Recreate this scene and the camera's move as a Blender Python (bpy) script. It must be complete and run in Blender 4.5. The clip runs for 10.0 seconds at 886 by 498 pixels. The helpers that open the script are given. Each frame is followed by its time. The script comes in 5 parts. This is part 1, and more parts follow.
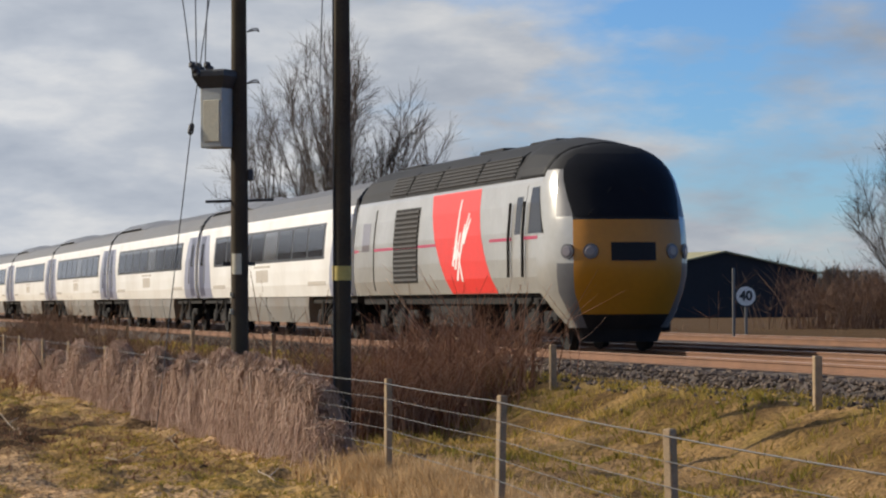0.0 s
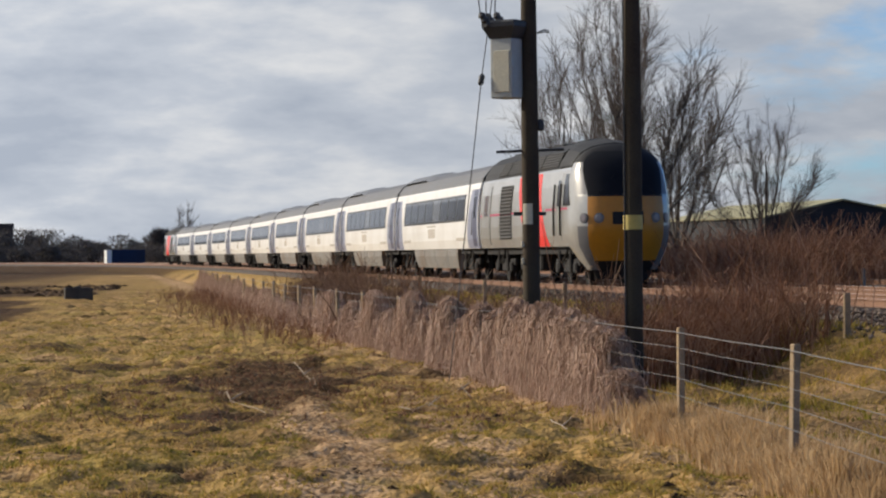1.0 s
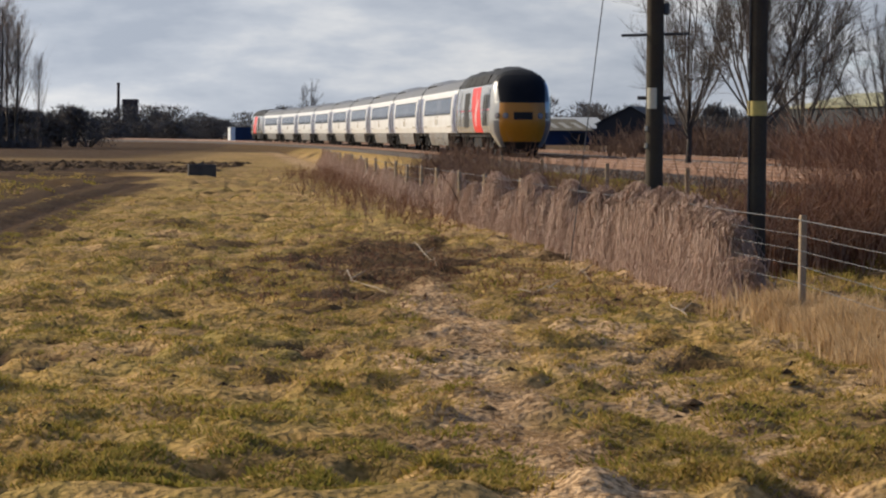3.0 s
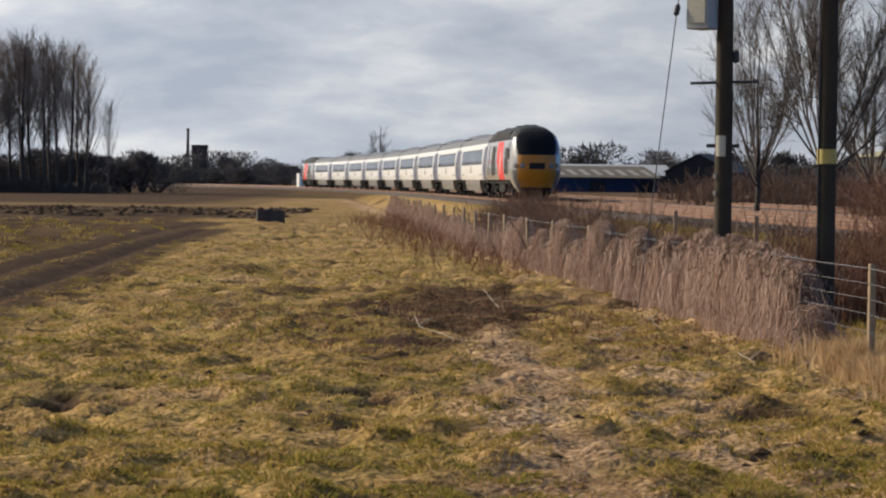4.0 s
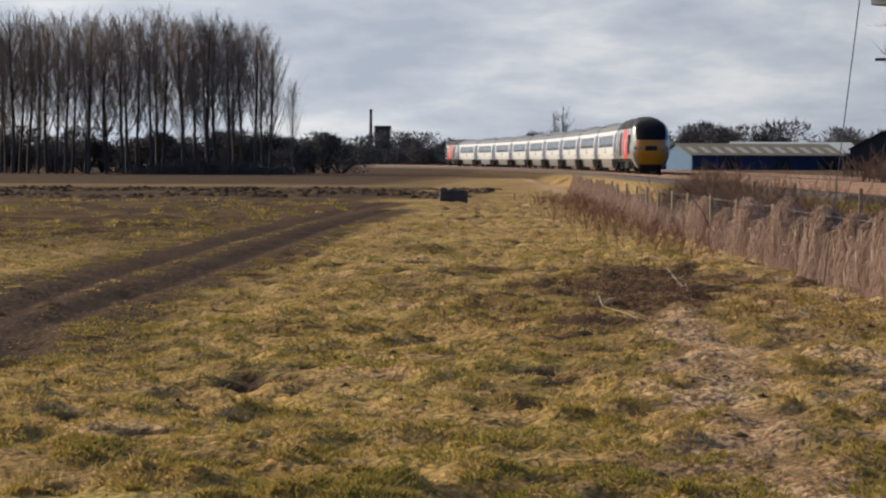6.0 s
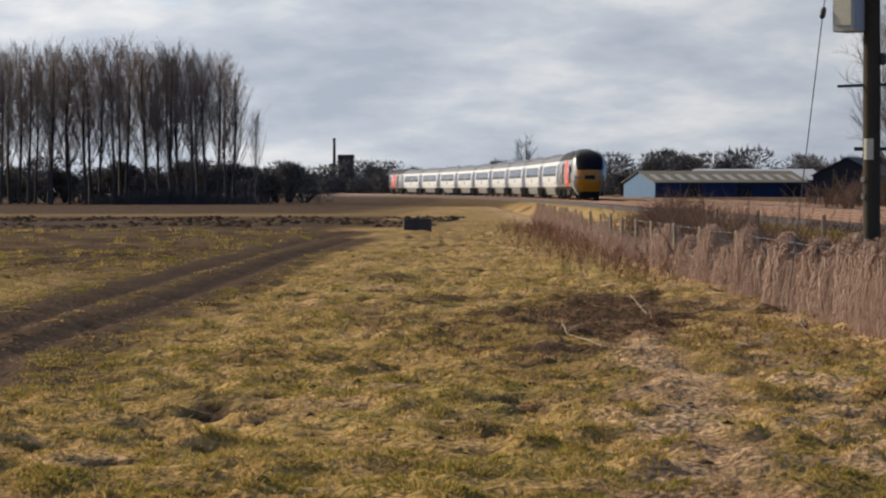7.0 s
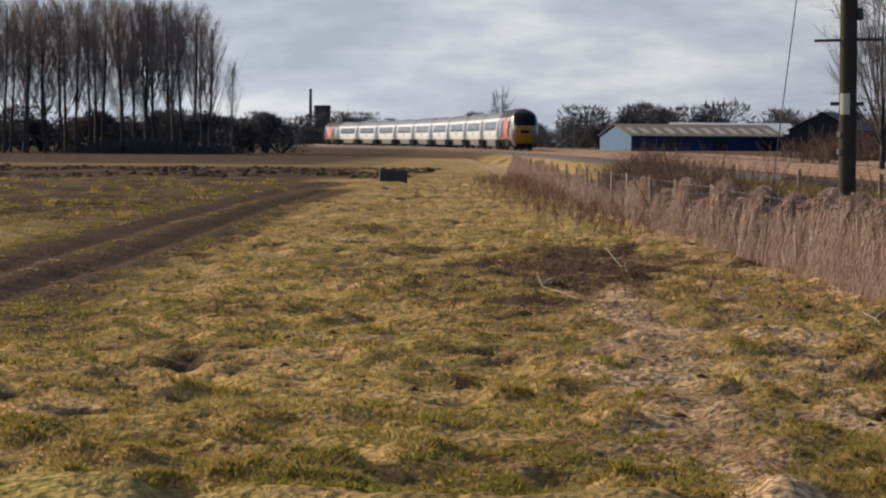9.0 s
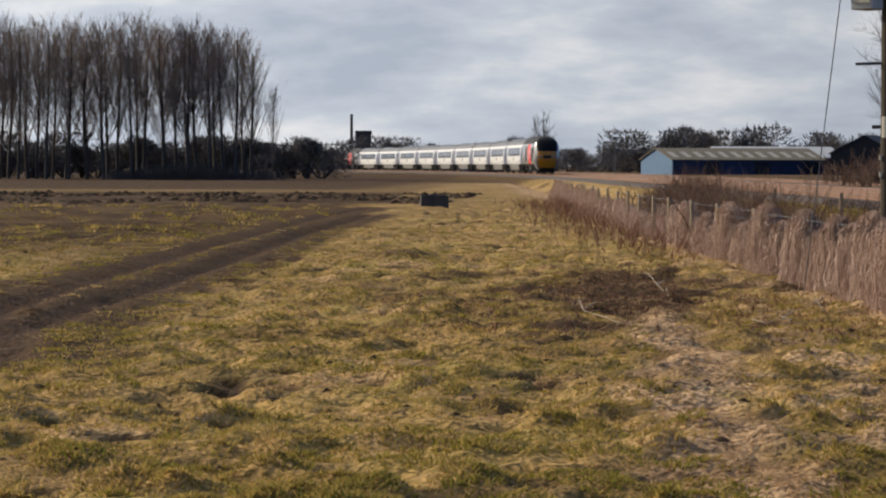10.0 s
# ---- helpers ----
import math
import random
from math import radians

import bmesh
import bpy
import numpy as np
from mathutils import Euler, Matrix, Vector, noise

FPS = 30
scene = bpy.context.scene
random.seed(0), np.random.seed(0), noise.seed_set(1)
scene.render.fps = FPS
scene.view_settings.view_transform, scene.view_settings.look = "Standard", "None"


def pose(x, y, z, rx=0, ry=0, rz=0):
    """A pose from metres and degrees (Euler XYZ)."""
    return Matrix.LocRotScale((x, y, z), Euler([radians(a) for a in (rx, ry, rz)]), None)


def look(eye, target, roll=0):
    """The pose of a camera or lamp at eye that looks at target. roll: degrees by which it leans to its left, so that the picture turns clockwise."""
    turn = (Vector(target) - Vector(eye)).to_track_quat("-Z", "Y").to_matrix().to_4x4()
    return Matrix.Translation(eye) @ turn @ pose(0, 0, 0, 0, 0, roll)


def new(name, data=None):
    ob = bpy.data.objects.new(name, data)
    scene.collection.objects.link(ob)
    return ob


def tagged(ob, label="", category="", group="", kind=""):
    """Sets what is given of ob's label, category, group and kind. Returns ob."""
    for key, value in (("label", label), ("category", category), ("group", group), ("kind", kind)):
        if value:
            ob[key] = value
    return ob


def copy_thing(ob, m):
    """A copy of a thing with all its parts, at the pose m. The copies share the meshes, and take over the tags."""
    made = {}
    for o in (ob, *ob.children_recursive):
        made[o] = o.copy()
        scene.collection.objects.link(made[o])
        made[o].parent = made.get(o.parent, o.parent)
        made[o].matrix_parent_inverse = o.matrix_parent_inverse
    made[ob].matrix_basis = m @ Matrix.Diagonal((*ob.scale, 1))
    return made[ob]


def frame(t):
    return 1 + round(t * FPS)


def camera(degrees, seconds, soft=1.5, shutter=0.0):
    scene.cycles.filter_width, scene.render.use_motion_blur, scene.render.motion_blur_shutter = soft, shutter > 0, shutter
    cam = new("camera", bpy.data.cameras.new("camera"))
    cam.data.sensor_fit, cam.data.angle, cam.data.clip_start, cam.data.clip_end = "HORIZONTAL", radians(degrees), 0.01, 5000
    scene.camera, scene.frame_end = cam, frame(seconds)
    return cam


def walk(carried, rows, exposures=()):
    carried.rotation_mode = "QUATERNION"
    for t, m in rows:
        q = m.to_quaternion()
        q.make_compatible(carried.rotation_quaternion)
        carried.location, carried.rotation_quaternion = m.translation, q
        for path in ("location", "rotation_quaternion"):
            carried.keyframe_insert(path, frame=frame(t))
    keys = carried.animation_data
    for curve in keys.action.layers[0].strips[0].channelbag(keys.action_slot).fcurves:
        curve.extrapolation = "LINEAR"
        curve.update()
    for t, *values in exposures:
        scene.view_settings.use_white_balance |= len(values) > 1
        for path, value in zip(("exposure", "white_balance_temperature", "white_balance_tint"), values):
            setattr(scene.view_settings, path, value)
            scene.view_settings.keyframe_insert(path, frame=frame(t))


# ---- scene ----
FIELD = 17.823
EYE = 1.7


def aim(yaw, pitch, roll):
    """A standing camera turned by yaw (to the left), pitch (up) and roll, in degrees."""
    a, b = radians(yaw), radians(pitch)
    eye = Vector((0, 0, EYE))
    return look(eye, eye + Vector((-math.sin(a) * math.cos(b), math.cos(a) * math.cos(b), math.sin(b))), roll)


TURNS = [
    (0, -10.068, 1.069, -0.267), (0.1, -9.435, 1.149, -0.268), (0.2, -8.988, 1.195, -0.270), (0.3, -8.661, 1.069, -0.272),
    (0.4, -8.369, 0.966, -0.275), (0.5, -8.054, 0.917, -0.278), (0.6, -7.178, 0.645, -0.340), (0.7, -6.364, 0.393, -0.430), (1, -4.162, 0.090, -0.642),
    (1.5, -2.689, -0.493, 0.505), (2, -2.581, -0.466, 0.478), (2.5, -2.058, -1.467, 0.466),
    (3, -1.687, -2.297, 0.352), (3.2, -1.212, -1.889, 0.447), (4.3, -0.157, -1.350, 0.580),
    (4.5, 0.003, -1.499, 0.602), (5, 0.601, -1.634, 0.635), (5.5, 2.176, -1.574, 0.406),
    (5.7, 3.295, -1.808, 0.309), (6.8, 3.348, -1.473, -0.004), (7, 2.677, -1.220, -0.097),
    (7.5, 0.582, -2.315, -0.537), (8, 1.670, -1.485, -0.259), (8.5, 2.049, -1.368, 0.060),
    (9, 2.179, -2.199, 0.354), (9.5, 2.994, -1.112, 0.192), (10, 3.020, -1.698, 0.118)]
cam = camera(FIELD, 10.0, soft=2.2)
walk(cam, [(t, aim(a, b, c)) for t, a, b, c in TURNS])

# ---- world and sun ----
SUN_AZ, SUN_EL = radians(-61), radians(26)      # azimuth from +y towards +x
sun_to = Vector((math.sin(SUN_AZ) * math.cos(SUN_EL), math.cos(SUN_AZ) * math.cos(SUN_EL), math.sin(SUN_EL)))


def make_world():
    world = bpy.data.worlds.new("sky")
    scene.world = world
    world.use_nodes = True
    nt = world.node_tree
    n, l = nt.nodes, nt.links
    n.clear()
    out = n.new("ShaderNodeOutputWorld")
    bg = n.new("ShaderNodeBackground")
    bg.inputs["Strength"].default_value = 0.1
    sky = n.new("ShaderNodeTexSky")
    sky.sky_type = "NISHITA"
    sky.sun_disc = False
    sky.sun_elevation, sky.sun_rotation = SUN_EL, SUN_AZ % (2 * math.pi)
    sky.air_density, sky.dust_density, sky.ozone_density = 0.9, 0.1, 4.0
    tc = n.new("ShaderNodeTexCoord")
    sep = n.new("ShaderNodeSeparateXYZ")
    l.new(tc.outputs["Generated"], sep.inputs["Vector"])

    def calc(op, a, c, d=None):
        k = n.new("ShaderNodeMath")
        k.operation = op
        for i, v in enumerate((a, c, d)):
            if v is None:
                continue
            if isinstance(v, (int, float)):
                k.inputs[i].default_value = v
            else:
                l.new(v, k.inputs[i])
        return k.outputs[0]

    def span(v, a, c, lo, hi):
        r = n.new("ShaderNodeMapRange")
        for nm, q in zip(("From Min", "From Max", "To Min", "To Max"), (a, c, lo, hi)):
            r.inputs[nm].default_value = q
        l.new(v, r.inputs["Value"])
        return r.outputs[0]
    # clouds lie on a layer overhead, so that they crowd together towards the horizon
    rise = calc("ADD", calc("MAXIMUM", sep.outputs["Z"], 0.0), 0.30)
    flat = n.new("ShaderNodeCombineXYZ")
    l.new(calc("DIVIDE", sep.outputs["X"], rise), flat.inputs["X"])
    l.new(calc("DIVIDE", sep.outputs["Y"], rise), flat.inputs["Y"])
    flat.inputs["Z"].default_value = 3.7
    glow = n.new("ShaderNodeVectorMath")
    glow.operation = "DOT_PRODUCT"
    glow.inputs[1].default_value = sun_to
    l.new(tc.outputs["Generated"], glow.inputs[0])
    cover = n.new("ShaderNodeTexNoise")
    cover.inputs["Scale"].default_value, cover.inputs["Detail"].default_value = 3.6, 9.0
    cover.inputs["Roughness"].default_value = 0.55
    l.new(flat.outputs["Vector"], cover.inputs["Vector"])
    ramp = n.new("ShaderNodeValToRGB")
    ramp.color_ramp.elements[0].position, ramp.color_ramp.elements[1].position = 0.43, 0.60
    low = span(sep.outputs["Z"], 0.0, 0.15, 0.24, 0.02)
    side = span(glow.outputs["Value"], 0.24, 0.44, -0.18, 0.11)
    l.new(calc("ADD", calc("ADD", cover.outputs["Fac"], low), side), ramp.inputs["Fac"])
    shade = n.new("ShaderNodeTexNoise")
    shade.inputs["Scale"].default_value, shade.inputs["Detail"].default_value = 5.0, 9.0
    shade.inputs["Roughness"].default_value = 0.55
    off = n.new("ShaderNodeVectorMath")
    off.operation = "ADD"
    off.inputs[1].default_value = (4.3, 1.9, 0)
    l.new(flat.outputs["Vector"], off.inputs[0])
    l.new(off.outputs["Vector"], shade.inputs["Vector"])
    tint = n.new("ShaderNodeValToRGB")
    e = tint.color_ramp.elements
    e[0].position, e[0].color = 0.34, (0.60, 0.67, 0.79, 1)
    e[1].position, e[1].color = 0.70, (1.18, 1.18, 1.18, 1)
    e.new(0.5).color = (0.78, 0.84, 0.94, 1)
    l.new(shade.outputs["Fac"], tint.inputs["Fac"])
    up = n.new("ShaderNodeVectorMath")
    up.operation = "SCALE"
    l.new(span(glow.outputs["Value"], 0.15, 0.65, 4.7, 8.0), up.inputs["Scale"])
    l.new(tint.outputs["Color"], up.inputs[0])
    mix = n.new("ShaderNodeMix")
    mix.data_type = "RGBA"
    l.new(ramp.outputs["Color"], mix.inputs["Factor"])
    clear = n.new("ShaderNodeVectorMath")
    clear.operation = "MULTIPLY"
    clear.inputs[1].default_value = (0.66, 0.90, 1.22)
    l.new(sky.outputs["Color"], clear.inputs[0])
    l.new(clear.outputs["Vector"], mix.inputs[6])
    l.new(up.outputs["Vector"], mix.inputs[7])
    l.new(mix.outputs[2], bg.inputs["Color"])
    l.new(bg.outputs["Background"], out.inputs["Surface"])


make_world()
lamp = bpy.data.lights.new("sun", "SUN")
lamp.energy, lamp.angle, lamp.color = 5.0, radians(0.6), (1.0, 0.89, 0.73)
sun = new("sun", lamp)
sun.matrix_world = look(sun_to * 300, (0, 0, 0))


# ---- materials ----
def mat(name, colour, rough=0.7, metal=0.0, var=0.25, scale=4.0, fine=60.0, bump=0.15, dirt=None, dirt_amount=0.0, spec=0.5, coord="Object", depth=0.01):
    """A node material: colour varied at two scales, optional dirt in patches, fine relief."""
    m = bpy.data.materials.new(name)
    m.use_nodes = True
    nt = m.node_tree
    n, l = nt.nodes, nt.links
    b = n["Principled BSDF"]
    b.inputs["Roughness"].default_value, b.inputs["Metallic"].default_value = rough, metal
    b.inputs["Specular IOR Level"].default_value = spec
    tc = n.new("ShaderNodeTexCoord")
    big, small = n.new("ShaderNodeTexNoise"), n.new("ShaderNodeTexNoise")
    for node, s, d in ((big, scale, 4), (small, fine, 3)):
        node.inputs["Scale"].default_value, node.inputs["Detail"].default_value = s, d
        l.new(tc.outputs[coord], node.inputs["Vector"])
    add = n.new("ShaderNodeMath")
    add.operation = "ADD"
    l.new(big.outputs["Fac"], add.inputs[0])
    l.new(small.outputs["Fac"], add.inputs[1])
    rng = n.new("ShaderNodeMapRange")
    rng.inputs["From Min"].default_value, rng.inputs["From Max"].default_value = 0.6, 1.4
    rng.inputs["To Min"].default_value, rng.inputs["To Max"].default_value = 1 - var, 1 + var
    l.new(add.outputs[0], rng.inputs["Value"])
    sc = n.new("ShaderNodeVectorMath")
    sc.operation = "SCALE"
    sc.inputs[0].default_value = colour[:3]
    l.new(rng.outputs[0], sc.inputs["Scale"])
    col = sc.outputs["Vector"]
    if dirt:
        dn = n.new("ShaderNodeTexNoise")
        dn.inputs["Scale"].default_value, dn.inputs["Detail"].default_value = scale * 0.6, 6
        l.new(tc.outputs[coord], dn.inputs["Vector"])
        dr = n.new("ShaderNodeMapRange")
        dr.inputs["From Min"].default_value, dr.inputs["From Max"].default_value = 0.42, 0.7
        dr.inputs["To Max"].default_value = dirt_amount
        l.new(dn.outputs["Fac"], dr.inputs["Value"])
        mx = n.new("ShaderNodeMix")
        mx.data_type = "RGBA"
        l.new(dr.outputs[0], mx.inputs["Factor"])
        l.new(col, mx.inputs[6])
        mx.inputs[7].default_value = (*dirt[:3], 1)
        col = mx.outputs[2]
    l.new(col, b.inputs["Base Color"])
    if bump:
        bp = n.new("ShaderNodeBump")
        bp.inputs["Strength"].default_value, bp.inputs["Distance"].default_value = bump, depth
        l.new(small.outputs["Fac"], bp.inputs["Height"])
        l.new(bp.outputs["Normal"], b.inputs["Normal"])
    return m


def island_mat(name, colours, rough=0.85, trans=0.0, tint=False):
    """Stems, leaves and blades: a colour for each separate piece, out of a ramp."""
    m = bpy.data.materials.new(name)
    m.use_nodes = True
    nt = m.node_tree
    n, l = nt.nodes, nt.links
    b = n["Principled BSDF"]
    b.inputs["Roughness"].default_value = rough
    b.inputs["Specular IOR Level"].default_value = 0.2
    g = n.new("ShaderNodeNewGeometry")
    r = n.new("ShaderNodeValToRGB")
    e = r.color_ramp.elements
    for i, c in enumerate(colours):
        p = i / max(1, len(colours) - 1)
        if i == 0:
            e[0].position, e[0].color = 0, (*c, 1)
        elif i == len(colours) - 1:
            e[-1].position, e[-1].color = 1, (*c, 1)
        else:
            e.new(p).color = (*c, 1)
    if tint:
        at_ = n.new("ShaderNodeAttribute")
        at_.attribute_name = "tint"
        k = n.new("ShaderNodeMath")
        k.operation = "MULTIPLY_ADD"
        k.inputs[1].default_value = 0.3
        l.new(g.outputs["Random Per Island"], k.inputs[0])
        l.new(at_.outputs["Fac"], k.inputs[2])
        l.new(k.outputs[0], r.inputs["Fac"])
    else:
        l.new(g.outputs["Random Per Island"], r.inputs["Fac"])
    l.new(r.outputs["Color"], b.inputs["Base Color"])
    if trans:
        t = n.new("ShaderNodeBsdfTranslucent")
        l.new(r.outputs["Color"], t.inputs["Color"])
        ms = n.new("ShaderNodeMixShader")
        ms.inputs["Fac"].default_value = trans
        l.new(b.outputs["BSDF"], ms.inputs[1])
        l.new(t.outputs["BSDF"], ms.inputs[2])
        l.new(ms.outputs["Shader"], n["Material Output"].inputs["Surface"])
    return m


M_WHITE = mat("coach_white", (0.80, 0.785, 0.75), 0.32, var=0.06, scale=0.8, fine=6, bump=0.0, dirt=(0.42, 0.36, 0.28), dirt_amount=0.35)
M_LILAC = mat("coach_lilac_grey", (0.25, 0.265, 0.35), 0.35, var=0.08, scale=1, fine=8, bump=0.0, dirt=(0.2, 0.18, 0.17), dirt_amount=0.3)
M_ROOF = mat("coach_roof_grey", (0.085, 0.087, 0.094), 0.5, var=0.2, scale=0.7, fine=9, bump=0.05, dirt=(0.09, 0.08, 0.07), dirt_amount=0.6)
M_SKIRT = mat("underframe_grey", (0.19, 0.18, 0.165), 0.6, var=0.2, scale=1.2, fine=12, bump=0.1, dirt=(0.14, 0.10, 0.07), dirt_amount=0.7)
M_BLACK = mat("running_gear_black", (0.011, 0.010, 0.010), 0.8, var=0.3, scale=3, fine=30, bump=0.2, dirt=(0.035, 0.027, 0.021), dirt_amount=0.5, spec=0.25)
M_GLASS = mat("tinted_window_glass", (0.018, 0.017, 0.018), 0.12, var=0.2, scale=0.5, fine=2, bump=0.0, spec=0.14)
M_SILVER = mat("power_car_silver", (0.46, 0.45, 0.42), 0.22, metal=0.35, var=0.07, scale=0.9, fine=8, bump=0.0, dirt=(0.25, 0.22, 0.18), dirt_amount=0.4)
M_RED = mat("livery_red", (0.66, 0.028, 0.02), 0.45, var=0.08, scale=1, fine=8, bump=0.0)
M_YELLOW = mat("warning_yellow", (0.42, 0.165, 0.004), 0.4, var=0.1, scale=1.2, fine=9, bump=0.0, dirt=(0.26, 0.13, 0.02), dirt_amount=0.55)
M_DKGREY = mat("livery_dark_grey", (0.11, 0.11, 0.115), 0.4, var=0.12, scale=1.2, fine=9, bump=0.0)
M_RUST = mat("rusty_rail_steel", (0.19, 0.095, 0.052), 0.75, metal=0.1, var=0.3, scale=2, fine=40, bump=0.2)
M_RAILTOP = mat("worn_rail_head", (0.45, 0.36, 0.30), 0.35, metal=0.8, var=0.15, scale=3, fine=30, bump=0.0)
M_SLEEPER = mat("sleeper_concrete", (0.125, 0.09, 0.067), 0.9, var=0.35, scale=4, fine=40, bump=0.3)
M_POLE = mat("creosoted_pole_wood", (0.05, 0.037, 0.026), 0.9, var=0.4, scale=2.5, fine=45, bump=0.5, dirt=(0.075, 0.07, 0.045), dirt_amount=0.5, spec=0.2)
M_POSTWOOD = mat("weathered_post_wood", (0.31, 0.22, 0.13), 0.9, var=0.35, scale=8, fine=70, bump=0.4)
M_BARK = mat("winter_bark", (0.06, 0.046, 0.036), 0.9, var=0.4, scale=3, fine=30, bump=0.3)


# ---- mesh helpers ----
def mesh_of(name, verts, faces, material, smooth=False):
    me = bpy.data.meshes.new(name)
    me.from_pydata([tuple(v) for v in verts], [], faces)
    me.materials.append(material)
    if smooth:
        me.shade_smooth()
    me.update()
    return me


def part(name, bm, material, parent, label="", smooth=False):
    """Links a bmesh as one mesh under a thing or a part."""
    me = bpy.data.meshes.new(name)
    bmesh.ops.recalc_face_normals(bm, faces=bm.faces)
    bm.to_mesh(me)
    bm.free()
    me.materials.append(material)
    if smooth:
        me.shade_smooth()
    ob = new(name, me)
    ob.parent = parent
    if label:
        tagged(ob, label)
    return ob


def thing(name, label, category, m=None, group="", kind=""):
    ob = new(name)
    if m is not None:
        ob.matrix_basis = m
    return tagged(ob, label, category, group, kind)


def add_box(bm, x0, x1, y0, y1, z0, z1, bevel=0.0, m=None):
    g = bmesh.ops.create_cube(bm, size=1.0)
    vs = g["verts"]
    for v in vs:
        v.co = Vector(((x0 + x1) / 2 + v.co.x * (x1 - x0), (y0 + y1) / 2 + v.co.y * (y1 - y0), (z0 + z1) / 2 + v.co.z * (z1 - z0)))
    if bevel:
        es = {e for v in vs for e in v.link_edges}
        r = bmesh.ops.bevel(bm, geom=list(es), offset=bevel, segments=1, affect="EDGES")
        vs = list({v for f in r["faces"] for v in f.verts} | {v for v in vs if v.is_valid})
    if m is not None:
        for v in vs:
            v.co = m @ v.co
    return vs


def add_tube(bm, pts, radii, n=8, caps=True):
    pts = [Vector(p) for p in pts]
    rings = []
    for i, p in enumerate(pts):
        d = (pts[min(i + 1, len(pts) - 1)] - pts[max(i - 1, 0)]).normalized()
        a = d.orthogonal().normalized() if abs(d.z) > 0.9 else d.cross(Vector((0, 0, 1))).normalized()
        if abs(d.z) > 0.9:
            a = (Vector((1, 0, 0)) - d * d.x).normalized()
        b = d.cross(a)
        r = radii[i] if hasattr(radii, "__len__") else radii
        rings.append([bm.verts.new(p + (a * math.cos(2 * math.pi * k / n) + b * math.sin(2 * math.pi * k / n)) * r) for k in range(n)])
    for q, w in zip(rings, rings[1:]):
        for k in range(n):
            bm.faces.new((q[k], q[(k + 1) % n], w[(k + 1) % n], w[k]))
    if caps and n > 2:
        bm.faces.new(rings[0][::-1])
        bm.faces.new(rings[-1])


def loft(bm, rows, closed=False, cap=False):
    vs = [[bm.verts.new(p) for p in row] for row in rows]
    m = len(vs[0])
    for a, b in zip(vs, vs[1:]):
        for k in range(m if closed else m - 1):
            bm.faces.new((a[k], a[(k + 1) % m], b[(k + 1) % m], b[k]))
    if cap:
        bm.faces.new(vs[0][::-1])
        bm.faces.new(vs[-1])


# ---- line of the railway ----
RAIL = 0.80
_s = np.linspace(-160, 900, 1061)
_u = np.clip(_s / 100, -0.6, 6.2)
_h = radians(4.26) - 0.0394 * _u + 0.026 * _u ** 2 - 0.002 * _u ** 3
_x, _y = np.cumsum(-np.sin(_h)), np.cumsum(np.cos(_h))
_x, _y = _x - _x[160] + 10.87, _y - _y[160] + 65.8


def track(s, lat=0.0):
    """Centre line of the near track at s metres, lat metres to its right: x, y, heading to the left of +y."""
    h = float(np.interp(s, _s, _h))
    return float(np.interp(s, _s, _x)) + lat * math.cos(h), float(np.interp(s, _s, _y)) + lat * math.sin(h), h


def rail_pose(s, lat=0.0, z=0.0):
    x, y, h = track(s, lat)
    return pose(x, y, z, 0, 0, math.degrees(h))


FENCE = ([-40, 0, 15, 21, 26, 33, 41, 51, 68, 80, 137, 380], [4.0, 4.0, 4.05, 4.12, 4.05, 3.55, 2.95, 2.3, 1.25, 0.7, -1.8, -14])


def fence_x(y):
    return np.interp(y, *FENCE)


RUTS = ([(-5.2, 24), (-5.95, 28.1), (-6.15, 40.5), (-7.2, 70.7), (-7.6, 95)], [(-6.1, 26), (-7.0, 33.1), (-7.96, 55.1), (-8.9, 91.4), (-9.0, 112)])


def hash_noise(x, y, scale, seed=0, octaves=3):
    """Smooth value noise on arrays."""
    out, amp, tot = np.zeros_like(x, dtype=float), 1.0, 0.0
    for o in range(octaves):
        a, b = x / scale + 17.3 * seed + 31 * o, y / scale - 9.1 * seed + 57 * o
        i, j = np.floor(a), np.floor(b)
        u, v = a - i, b - j
        u, v = u * u * (3 - 2 * u), v * v * (3 - 2 * v)

        def r(p, q):
            k = np.sin(p * 127.1 + q * 311.7 + seed * 74.7) * 43758.5453
            return k - np.floor(k)
        out += amp * ((r(i, j) * (1 - u) + r(i + 1, j) * u) * (1 - v) + (r(i, j + 1) * (1 - u) + r(i + 1, j + 1) * u) * v - 0.5)
        tot += amp
        amp *= 0.5
        scale *= 0.5
    return out / tot * 2


def seg_dist(x, y, line):
    best = np.full_like(x, 1e9, dtype=float)
    for (ax, ay), (bx, by) in zip(line, line[1:]):
        t = np.clip(((x - ax) * (bx - ax) + (y - ay) * (by - ay)) / ((bx - ax) ** 2 + (by - ay) ** 2), 0, 1)
        best = np.minimum(best, np.hypot(x - ax - t * (bx - ax), y - ay - t * (by - ay)))
    return best


def smooth(a, b, v):
    t = np.clip((v - a) / (b - a), 0, 1)
    return t * t * (3 - 2 * t)


def lateral(x, y):
    xt = np.interp(y, _y, _x)
    return (x - xt) * np.cos(np.interp(y, _y, _h))


